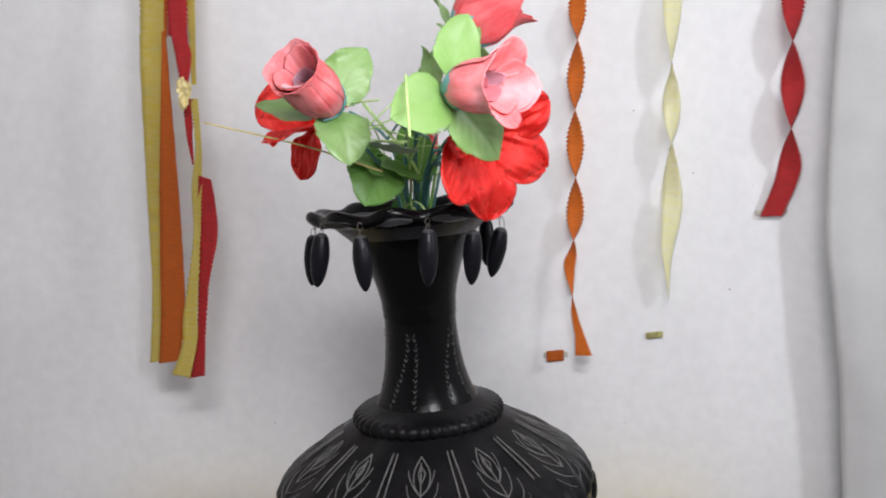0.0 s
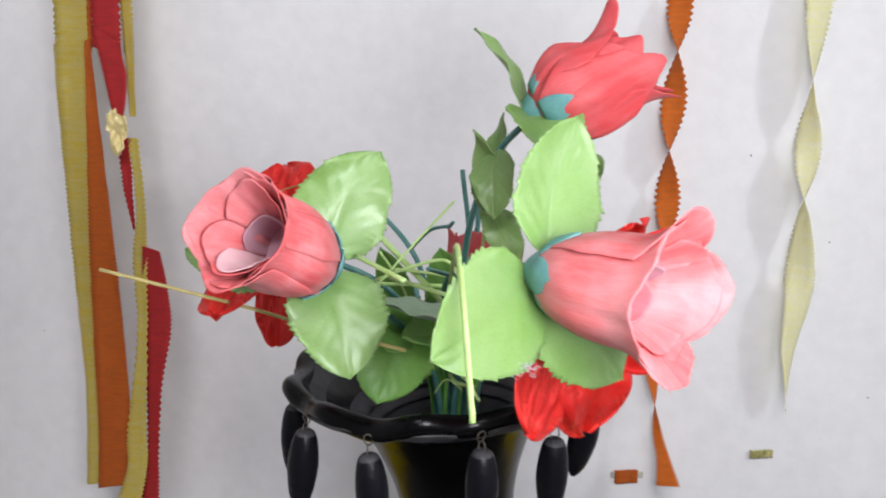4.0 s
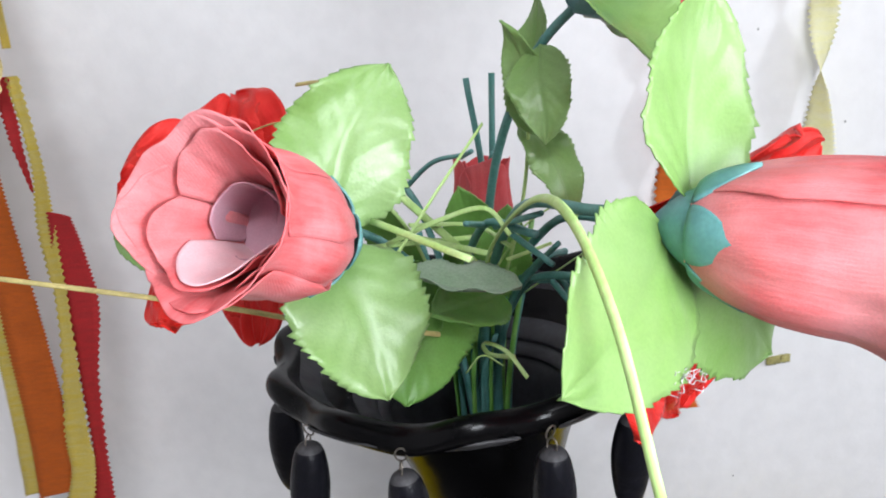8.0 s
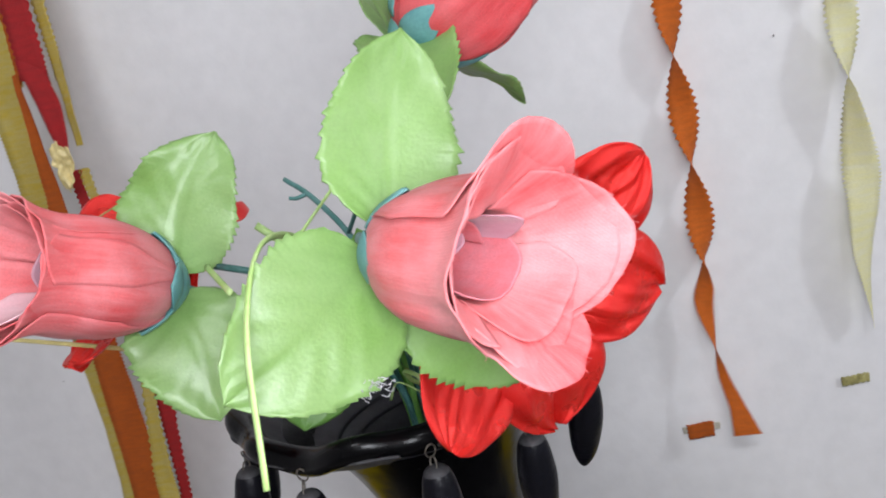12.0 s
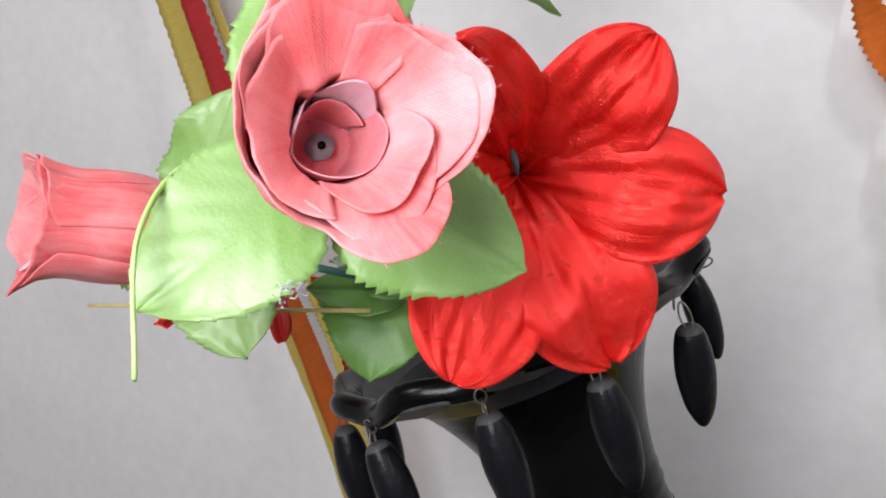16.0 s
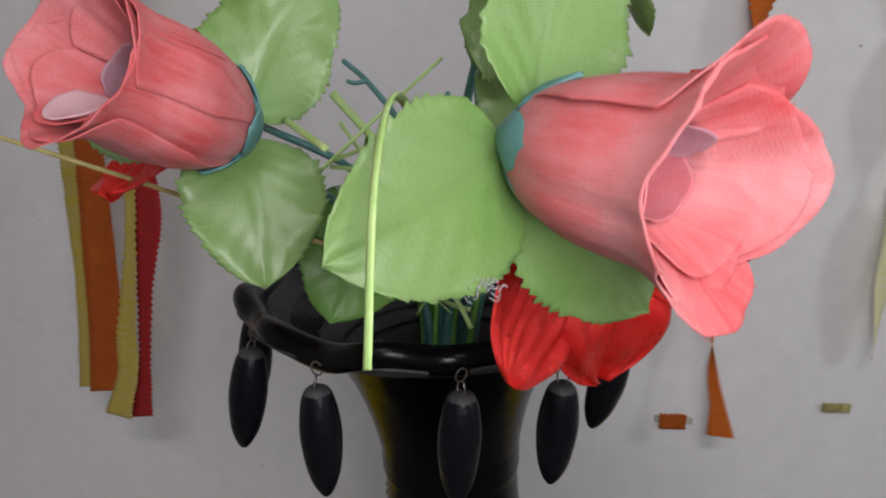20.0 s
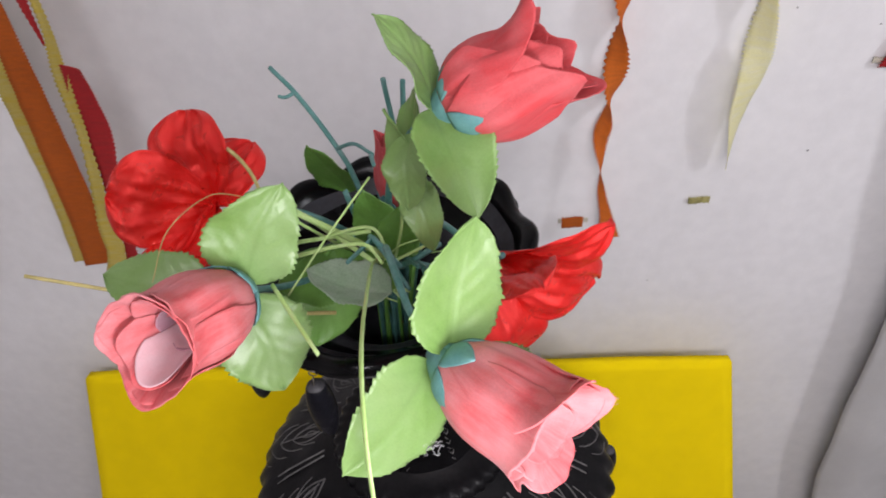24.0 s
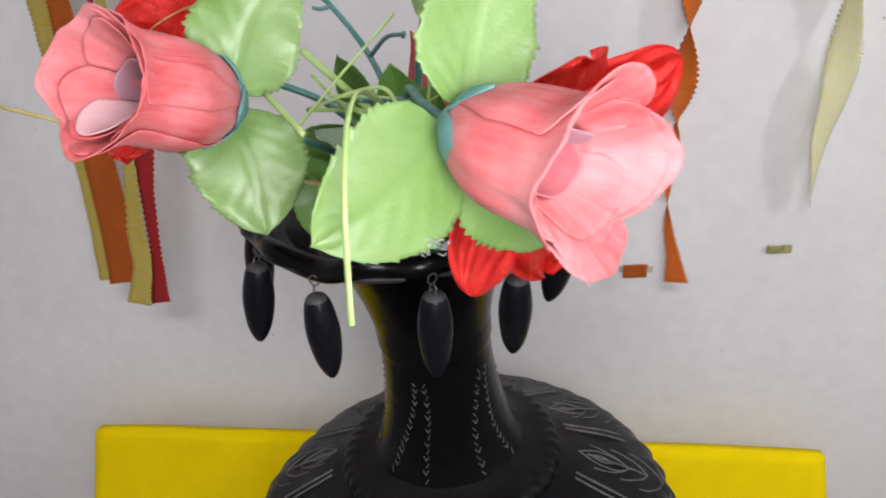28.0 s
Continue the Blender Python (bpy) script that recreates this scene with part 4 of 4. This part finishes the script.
for b, t, w, f, opt in (
        ((-0.047, 0.702, 0.543), (-0.0208, 0.7209, 0.5945), 0.045, (0.38, -0.85, 0.38), dict(cup=0.08, bend=0.003, seed=6, sway=-0.08, wave=0.0024)),
        ((-0.050, 0.698, 0.538), (-0.0330, 0.6780, 0.4870), 0.048, (0.38, -0.80, 0.45), dict(cup=0.04, bend=0.004, seed=7, sway=-0.05, wave=0.0024)),
        ((-0.066, 0.703, 0.532), (-0.1230, 0.7090, 0.5455), 0.038, (-0.2, -0.6, 1.0), dict(cup=0.05, bend=0.003, seed=8))):
    leaf(side_rose, b, t, f, w, LEAF, **opt)

# the half-closed rose at the top
BUD_BODY = [0.0075, 0.0160, 0.0205, 0.0232, 0.0244, 0.0244, 0.0234, 0.0220, 0.0205, 0.0195, 0.0190]
BUD_RIM = [(0, 0.058, 0.034), (45, 0.064, 0.0225), (90, 0.067, 0.0200), (135, 0.070, 0.0225), (180, 0.0735, 0.0270), (225, 0.069, 0.0225), (270, 0.064, 0.0200), (315, 0.061, 0.0240)]
bud = rose((0.0585, 0.7555, 0.6110), (0.1190, 0.7555, 0.6420), "deep red cloth rose, half closed, with pointed petal tips", BUD_RIM, BUD_BODY,
           [(5, 58, dict(layer=1.4, rough=1.5, round_end=0.42, power=1.7, point=0.06, lean=12, flare=0.6)), (100, 62, dict(layer=2.0, rough=1.6, round_end=0.34, power=1.7, point=0.05, lean=-10)),
            (178, 64, dict(layer=1.2, round_end=0.26, power=2.2, point=0.02, lean=6)), (250, 62, dict(layer=0.8, round_end=0.34, power=1.8, point=0.06)), (315, 60, dict(layer=0.4, round_end=0.36, power=1.8, point=0.05)), (52, 46, dict(layer=2.4, rough=1.4, size=0.86, round_end=0.45, power=1.5, lean=16))],
           [(60, 66, ROSE_DEEP, dict(grow=0.84, size=1.0, round_end=0.3, power=1.8, point=0.05)), (180, 70, ROSE_DEEP, dict(grow=0.82, size=0.95, round_end=0.25, power=2.0, point=0.02)), (300, 66, ROSE_DEEP, dict(grow=0.80, size=0.98, round_end=0.3, power=1.8)), (120, 90, ROSE_DEEP, dict(grow=0.55, size=0.94, round_end=0.2)), (290, 95, ROSE_DEEP, dict(grow=0.5, size=0.92, round_end=0.2))],
           ROSE_DEEP, spin=0.35, cup_r=0.0128, broad=0.72, sepal_tall=0.30)
stem(bud, [STEM_FOOT, (0.014, 0.822, 0.44), (0.020, 0.795, 0.53), (0.037, 0.768, 0.586), (0.0575, 0.7560, 0.6105)])
for b, t, w, f, cloth, opt in (
        ((0.0545, 0.757, 0.609), (0.0265, 0.765, 0.6590), 0.030, (0.80, -0.22, 0.50), LEAF, dict(cup=0.12, bend=0.006, seed=9)),
        ((0.0530, 0.752, 0.6150), (0.0745, 0.7040, 0.5830), 0.037, (0.16, -0.40, 0.90), LEAF, dict(cup=0.45, bend=0.004, seed=10)),
        ((0.0600, 0.756, 0.6040), (0.1015, 0.7930, 0.5740), 0.028, (-0.2, -0.3, 1.0), LEAF, dict(cup=0.10, bend=0.005, seed=11)),
        ((0.0390, 0.753, 0.5570), (0.0255, 0.770, 0.6035), 0.020, (-0.35, -0.85, 0.30), LEAF, dict(cup=0.25, bend=-0.004, seed=12, twist=80)),
        ((0.0330, 0.772, 0.5610), (0.0485, 0.751, 0.5190), 0.022, (0.25, -0.6, 0.75), LEAF, dict(cup=0.10, bend=0.008, seed=13)),
        ((0.0360, 0.776, 0.5690), (0.0430, 0.775, 0.6130), 0.017, (-0.5, -0.8, 0.2), LEAF, dict(cup=0.2, seed=14, twist=50)),
        ((0.0400, 0.763, 0.5930), (0.0370, 0.744, 0.5560), 0.025, (-0.40, -0.60, 0.70), LEAF, dict(cup=0.12, bend=0.005, seed=22, twist=55))):
    leaf(bud, b, t, f, w, cloth, **opt)


def satin_flower(name, centre, facing, tips, widths, depth, label, stem_pts, group, curls):
    """A trumpet of satin petals from a sunken throat to rounded tips, creased along the middle and rumpled."""
    ob = thing(name, STEM_FOOT, label, "flower", group)
    c, n = V(centre), V(facing).normalized()
    throat = c - n * depth
    for k, (tip, width, curl) in enumerate(zip(tips, widths, curls)):
        tip = V(tip)
        line = [throat, c.lerp(tip, 0.20) - n * depth * 0.30, c.lerp(tip, 0.58) + n * 0.005, tip]
        mid = curve_through(line, 12)

        def place(u, v, mid=mid, width=width, k=k, curl=curl):
            x = 2 * v - 1
            d = abs(x)
            f = u * (len(mid) - 1)
            i = min(int(f), len(mid) - 2)
            p = mid[i].lerp(mid[i + 1], f - i)
            way = (mid[min(i + 2, len(mid) - 1)] - mid[max(i - 1, 0)]).normalized()
            side = way.cross(n).normalized()
            up = side.cross(way)
            w = width / 2 * (0.10 + 0.90 * min(1.0, u * 1.7) ** 0.9) * max(0.0, 1 - max(0.0, (u - 0.62) / 0.385) ** 2.2) ** 0.52
            w *= 1 + 0.04 * noise.noise(V((u * 5, 3 if x > 0 else 8, k * 1.9)))
            crease = 0.0026 * math.exp(-(x / 0.09) ** 2) * (1.05 - u) - 0.0012 * math.exp(-((d - 0.22) / 0.12) ** 2) * (1 - 0.6 * u)
            fan = 0.00055 * math.sin((x * 7.0 * (1.2 - 0.4 * u) + noise.noise(V((u * 3, x, k))) * 1.4) * math.pi) * u ** 0.7 * (1 - 0.5 * d)
            rumple = 0.0056 * noise.noise(V((u * 2.6, x * 1.2, k * 2.7))) * min(1, 2.0 * u) + 0.0032 * noise.noise(V((u * 5.5 + k, x * 3.2, k * 1.3))) * min(1, 1.6 * u)
            roof = (0.0095 * d * (1 - 0.4 * u) - 0.0052 * x * x) + curl * max(0.0, u - 0.55) ** 2 * 0.10
            roof *= min(1.0, 1.8 * u)
            return p + side * w * x + up * (crease + fan + rumple + roof) + n * (0.0020 * (k % 3))
        part("petal", sheet(place, 52, 40, 0.0004), SATIN, ob)
    stem(ob, stem_pts)
    return ob


lily = satin_flower("satin_lily", (0.080, 0.740, 0.515), (0.55, -0.80, -0.20),
                    [(0.149, 0.734, 0.544), (0.148, 0.757, 0.481), (0.092, 0.735, 0.434), (0.045, 0.689, 0.459), (0.092, 0.686, 0.573), (0.050, 0.676, 0.515)],
                    [0.050, 0.053, 0.057, 0.058, 0.046, 0.044], 0.014, "bright red satin flower, fully open, hanging over the vase's lip",
                    [STEM_FOOT, (0.020, 0.830, 0.44), (0.045, 0.790, 0.508), (0.074, 0.753, 0.517)], "satin flowers in the vase", (-0.5, -0.6, -0.5, 0.5, 0.6, 0.2))
part("pistil", tube([(0.074, 0.750, 0.5155), (0.0810, 0.738, 0.5235), (0.0870, 0.7280, 0.5365)], (0.0012, 0.0019), 8), CALYX, lily, "grey-green plastic pistil")

satin_flower("satin_lily", (-0.090, 0.780, 0.533), (-0.35, -0.75, 0.56),
                     [(-0.098, 0.808, 0.583), (-0.136, 0.764, 0.556), (-0.107, 0.715, 0.501), (-0.090, 0.7715, 0.4755), (-0.063, 0.818, 0.552)],
                     [0.060, 0.058, 0.044, 0.036, 0.050], 0.012, "red satin flower half hidden behind a rose and its leaves",
                     [STEM_FOOT, (-0.002, 0.825, 0.44), (-0.03, 0.805, 0.500), (-0.082, 0.788, 0.530)], "satin flowers in the vase", (-0.3, -0.4, 0.3, 0.3, -0.2))

# a small rose half hidden behind the stems
SMALL_BODY = [0.006, 0.0105, 0.0128, 0.0140, 0.0146, 0.0148, 0.0145, 0.0140, 0.0134, 0.0130, 0.0128]
SMALL_RIM = [(0, 0.056, 0.0165), (90, 0.058, 0.0150), (180, 0.055, 0.0165), (270, 0.057, 0.0150)]
back = rose((0.018, 0.846, 0.474), (0.022, 0.856, 0.532), "small faded red cloth rose half hidden behind the stems", SMALL_RIM, SMALL_BODY,
            [(0, 62, dict(layer=0.3)), (90, 62, dict(layer=0.8)), (180, 62, dict(layer=1.1)), (270, 62, dict(layer=0.5))], [(120, 95, ROSE_DEEP, dict(grow=0.7, size=0.95)), (300, 95, ROSE_DEEP, dict(grow=0.66, size=0.93))], ROSE_DEEP, up=(0, 1, 0), cup_r=0.011, sepal_tall=0.2)
stem(back, [STEM_FOOT, (0.012, 0.836, 0.44), (0.017, 0.842, 0.478)])
leaf(back, (0.016, 0.80, 0.47), (0.004, 0.795, 0.530), (-0.1, -1, 0.2), 0.032, LEAF_DARK, cup=0.1, seed=15)
leaf(back, (0.018, 0.80, 0.47), (0.026, 0.790, 0.520), (0.1, -1, 0.3), 0.028, LEAF_DARK, cup=0.1, seed=16)

# the low leaves that hang over the lip
spray = thing("leaf_spray", STEM_FOOT, "spray of green cloth leaves drooping over the vase's lip", "foliage")
stem(spray, [STEM_FOOT, (0.0, 0.822, 0.44), (-0.010, 0.795, 0.490), (-0.020, 0.770, 0.500)], 0.0018, 0.0013, STEM_GREEN)
leaf(spray, (-0.018, 0.780, 0.500), (-0.0290, 0.7400, 0.4490), (0.55, -0.7, 0.4), 0.058, LEAF_DARK, cup=-0.08, bend=0.006, seed=17, wave=0.0024)
leaf(spray, (0.023, 0.736, 0.500), (-0.0270, 0.7470, 0.5090), (0.0, 0.1, 1.0), 0.037, LEAF_PALE, cup=0.30, bend=-0.004, seed=18)
leaf(spray, (-0.024, 0.895, 0.450), (-0.043, 0.862, 0.517), (-0.2, -0.9, 0.3), 0.028, LEAF_DARK, cup=0.25, seed=19)
leaf(spray, (-0.010, 0.770, 0.480), (-0.046, 0.742, 0.500), (-0.1, -0.7, 0.8), 0.032, LEAF_DARK, cup=0.1, seed=20)
leaf(spray, (0.020, 0.785, 0.478), (-0.014, 0.745, 0.488), (0.2, -0.6, 0.8), 0.030, LEAF_DARK, cup=0.1, seed=23)


def bare_stem(pts, twigs, label):
    ob = thing("bare_stem", STEM_FOOT, label, "stem", "bare stems in the vase")
    stem(ob, pts, 0.0021, 0.0017)
    for tw in twigs:
        part("twig", tube(tw, (0.0015, 0.0012), 8), STEM, ob)


bare_stem([STEM_FOOT, (0.004, 0.842, 0.42), (-0.010, 0.852, 0.49), (-0.023, 0.860, 0.519), (-0.050, 0.890, 0.540), (-0.071, 0.910, 0.551)],
          [[(-0.052, 0.892, 0.541), (-0.058, 0.888, 0.540), (-0.063, 0.888, 0.541)], [(-0.021, 0.858, 0.517), (-0.006, 0.840, 0.533), (0.009, 0.818, 0.540)], [(0.008, 0.818, 0.539), (0.012, 0.800, 0.545)]],
          "bare blue-green plastic stem with short twigs")
bare_stem([STEM_FOOT, (0.016, 0.842, 0.42), (0.024, 0.845, 0.50), (0.029, 0.847, 0.575)], [], "bare blue-green plastic stem, cut short")
bare_stem([STEM_FOOT, (0.012, 0.845, 0.42), (0.021, 0.850, 0.51), (0.016, 0.853, 0.573)], [[(0.022, 0.849, 0.52), (0.026, 0.842, 0.535)]], "bare blue-green plastic stem with a cut tip")
bare_stem([STEM_FOOT, (0.018, 0.832, 0.42), (0.024, 0.79, 0.47), (0.036, 0.765, 0.500), (0.050, 0.780, 0.498)], [[(0.030, 0.775, 0.49), (0.040, 0.742, 0.515)], [(0.028, 0.778, 0.488), (0.044, 0.765, 0.49), (0.048, 0.76, 0.482)]], "bent blue-green plastic stem")
bare_stem([STEM_FOOT, (0.006, 0.828, 0.42), (0.004, 0.80, 0.48), (0.012, 0.762, 0.52), (0.030, 0.735, 0.522)], [[(0.016, 0.755, 0.521), (0.030, 0.720, 0.535)], [(0.012, 0.762, 0.52), (0.002, 0.73, 0.531)], [(0.018, 0.752, 0.522), (0.035, 0.728, 0.511)]], "forked blue-green plastic stem")


bare_stem([STEM_FOOT, (0.020, 0.828, 0.42), (0.030, 0.785, 0.480), (0.048, 0.752, 0.496), (0.062, 0.738, 0.490)], [[(0.036, 0.775, 0.487), (0.052, 0.768, 0.487), (0.060, 0.765, 0.480)], [(0.040, 0.765, 0.491), (0.048, 0.745, 0.482)]], "thin blue-green plastic stem drooping over the lip")


def straw(pts, r, label, mat=None, flat=0.5):
    solo("straw", tube(pts, (r, r * 0.9), 8, flat=flat), mat or STRAW, label, "straw", "straws among the flowers")


straw([(0.010, 0.80, 0.46), (0.012, 0.755, 0.508), (0.018, 0.690, 0.546), (0.022, 0.640, 0.560), (0.026, 0.604, 0.544), (0.030, 0.581, 0.508)], 0.0016, "bright green straw bent over, hanging before a leaf")
straw([(-0.012, 0.738, 0.482), (-0.060, 0.722, 0.500), (-0.097, 0.722, 0.511), (-0.178, 0.724, 0.531)], 0.0012, "long thin dry yellow straw sticking out sideways", DRY)
straw([(0.020, 0.790, 0.47), (0.012, 0.779, 0.492), (-0.031, 0.756, 0.548)], 0.0021, "broad green straw leaning across the stems")
straw([(0.008, 0.781, 0.509), (-0.036, 0.766, 0.514)], 0.0014, "short pale green straw lying across the stems")
straw([(-0.032, 0.701, 0.544), (-0.002, 0.656, 0.542)], 0.0013, "short green straw between the leaves")
straw([(-0.0323, 0.7207, 0.5150), (-0.010, 0.743, 0.5385), (0.0146, 0.7647, 0.5632)], 0.0009, "thin pale straw crossing the stems")
straw([(-0.026, 0.785, 0.513), (0.013, 0.752, 0.510)], 0.0017, "flat green straw lying across the stems")
straw([(-0.020, 0.756, 0.525), (0.009, 0.776, 0.516), (0.022, 0.752, 0.512)], 0.0012, "pale green straw with a sharp bend")
straw([(0.020, 0.754, 0.506), (0.042, 0.770, 0.506)], 0.0010, "thin pale straw beside a bent stem")
straw([(0.030, 0.80, 0.47), (0.062, 0.77, 0.503)], 0.0008, "thin pale straw at the lip")
straw([(-0.0590, 0.7617, 0.5867), (-0.0480, 0.748, 0.5880), (-0.0380, 0.733, 0.5860), (-0.0330, 0.722, 0.5740)], 0.0011, "short yellowish straw lying on a red satin petal", DRY)
straw([(-0.0870, 0.690, 0.5580), (-0.0830, 0.715, 0.5700), (-0.0650, 0.735, 0.5760), (-0.0480, 0.742, 0.5690)], 0.0006, "thin pale straw curled beside a rose", DRY)
straw([(0.0290, 0.7800, 0.4350), (0.0200, 0.7850, 0.4480), (0.0100, 0.7930, 0.4500), (0.0130, 0.8000, 0.4400), (0.0260, 0.7990, 0.4370)], 0.0014, "flat green strip curled into a loop in the vase's mouth", None, 0.25)
straw([(0.0000, 0.7900, 0.4360), (0.0080, 0.7830, 0.4480), (0.0180, 0.7860, 0.4400)], 0.0009, "thin pale straw lying in the vase's mouth")
straw([(-0.0100, 0.7950, 0.4800), (-0.0190, 0.7700, 0.5150), (-0.0290, 0.7600, 0.5350)], 0.0010, "thin green straw leaning across the stems")
straw([(0.0120, 0.7700, 0.4900), (0.0270, 0.7560, 0.5180), (0.0400, 0.7500, 0.5290)], 0.0009, "thin pale straw leaning over the stems")
straw([(0.0180, 0.7900, 0.4700), (0.0300, 0.7650, 0.5300), (0.0350, 0.7600, 0.5800)], 0.0013, "long green straw standing among the leaves")
straw([(-0.0300, 0.7480, 0.5200), (-0.0080, 0.7450, 0.5290), (0.0110, 0.7420, 0.5330), (0.0200, 0.7380, 0.5220)], 0.0012, "pale green straw bent over the stems")
STALKS = random.Random(21)
for k in range(16):
    a = 2 * math.pi * k / 16
    d = STALKS.uniform(0.014, 0.032)
    straw([(0.008 + 0.012 * math.cos(a), 0.833 + 0.012 * math.sin(a), 0.30), (0.010 + 0.6 * d * math.cos(a), 0.832 + 0.6 * d * math.sin(a), 0.41), (0.012 + d * math.cos(a + 0.3), 0.822 + d * math.sin(a + 0.3), STALKS.uniform(0.445, 0.515))],
          STALKS.uniform(0.0013, 0.0026), "green plastic stalk standing in the vase's mouth", STEM_GREEN if k % 3 else STEM, 0.45)


def lint():
    rng = random.Random(8)
    bm = bmesh.new()
    for k in range(46):
        c = V((0.047, 0.624, 0.513)) + V((rng.gauss(0, 0.0035), rng.gauss(0, 0.0015), rng.gauss(0, 0.0016)))
        d = V((rng.gauss(0, 1), rng.gauss(0, 0.5), rng.gauss(0, 1))).normalized() * 0.0014
        tube([c - d, c + V((rng.gauss(0, 0.001), rng.gauss(0, 0.001), rng.gauss(0, 0.001))), c + d], 0.00013, 4, bm, 3)
    solo("lint", bm, LINT, "wisp of grey lint caught on a leaf's edge", "lint", kind="stuff")


lint()


# ---- carving on the vase ----


def on_vase(a, h, proud=0.0003):
    """The place on the vase's outside at the angle a (degrees) and height h."""
    if h > -0.222:
        r = radius_at(NECK, h)
    else:
        r = radius_at(SHOULDER, h)
    a = radians(a)
    return VASE @ V(((r + proud) * math.cos(a), (r + proud) * math.sin(a), h + proud))


def scratch(lines, surface, width=0.0010):
    """Each stroke lies on the shoulder or on the neck."""
    for line in lines:
        part("carved_stroke", tube([on_vase(*p) for p in line], (width, width * 0.7), 5, None, 4), CHALK, surface)


def frond(a0, size, rng):
    """A carved leaf: a rib, an outline and slanting strokes."""
    lines = []
    top, low = -0.242, -0.298
    lean = rng.uniform(-1.5, 1.5)
    lines.append([(a0 + lean, top - 0.004), (a0 + lean * 0.4, -0.272), (a0, low)])
    for s in (-1, 1):
        lines.append([(a0 + lean, top), (a0 + s * size * 0.24, top - 0.009), (a0 + s * size * 0.20, top - 0.018), (a0 + lean * 0.5, top - 0.024)])
        lines.append([(a0 + lean, top - 0.006), (a0 + s * size * 0.10, top - 0.011), (a0 + lean * 0.7, top - 0.017)])
        for k in range(4):
            h = -0.262 - 0.0095 * k
            reach = size * (0.44 + 0.05 * k) * rng.uniform(0.85, 1.05)
            lines.append([(a0 + lean * 0.4, h - 0.004), (a0 + s * reach * 0.45, h + 0.0005), (a0 + s * reach * 0.85, h + 0.007), (a0 + s * reach, h + 0.013 + rng.uniform(-0.002, 0.002))])
    return lines


def carve():
    rng = random.Random(12)
    n = 11
    for k in range(n):
        a = 360 * k / n + 8
        scratch(frond(a, 15.5, rng), shoulder, 0.0008)
        pair = []
        for d in (-1.5, 1.5):
            b = a + 180 / n + d
            pair.append([(b + rng.uniform(-0.4, 0.4), -0.240), (b, -0.27), (b + rng.uniform(-0.4, 0.4), -0.306)])
        scratch(pair, shoulder)
    # two wavering bands of short strokes on the neck
    for a0, seed in ((-108, 1), (-36, 2), (36, 3), (108, 4), (180, 5)):
        lines = []
        for k in range(15):
            h = -0.134 - k * 0.0053
            sway = 7 * math.sin(k * 0.22 + seed * 1.3)
            for s in (-1, 1):
                spread = 4 + 0.75 * k
                lines.append([(a0 + sway + s * spread, h), (a0 + sway + s * (spread + 2.6), h + 0.0034 + rng.uniform(-0.0006, 0.0006))])
                if k % 2:
                    lines.append([(a0 + sway + s * spread, h), (a0 + sway + s * (spread - 2.6), h + 0.0032)])
        scratch(lines, neck, 0.00042)


carve()
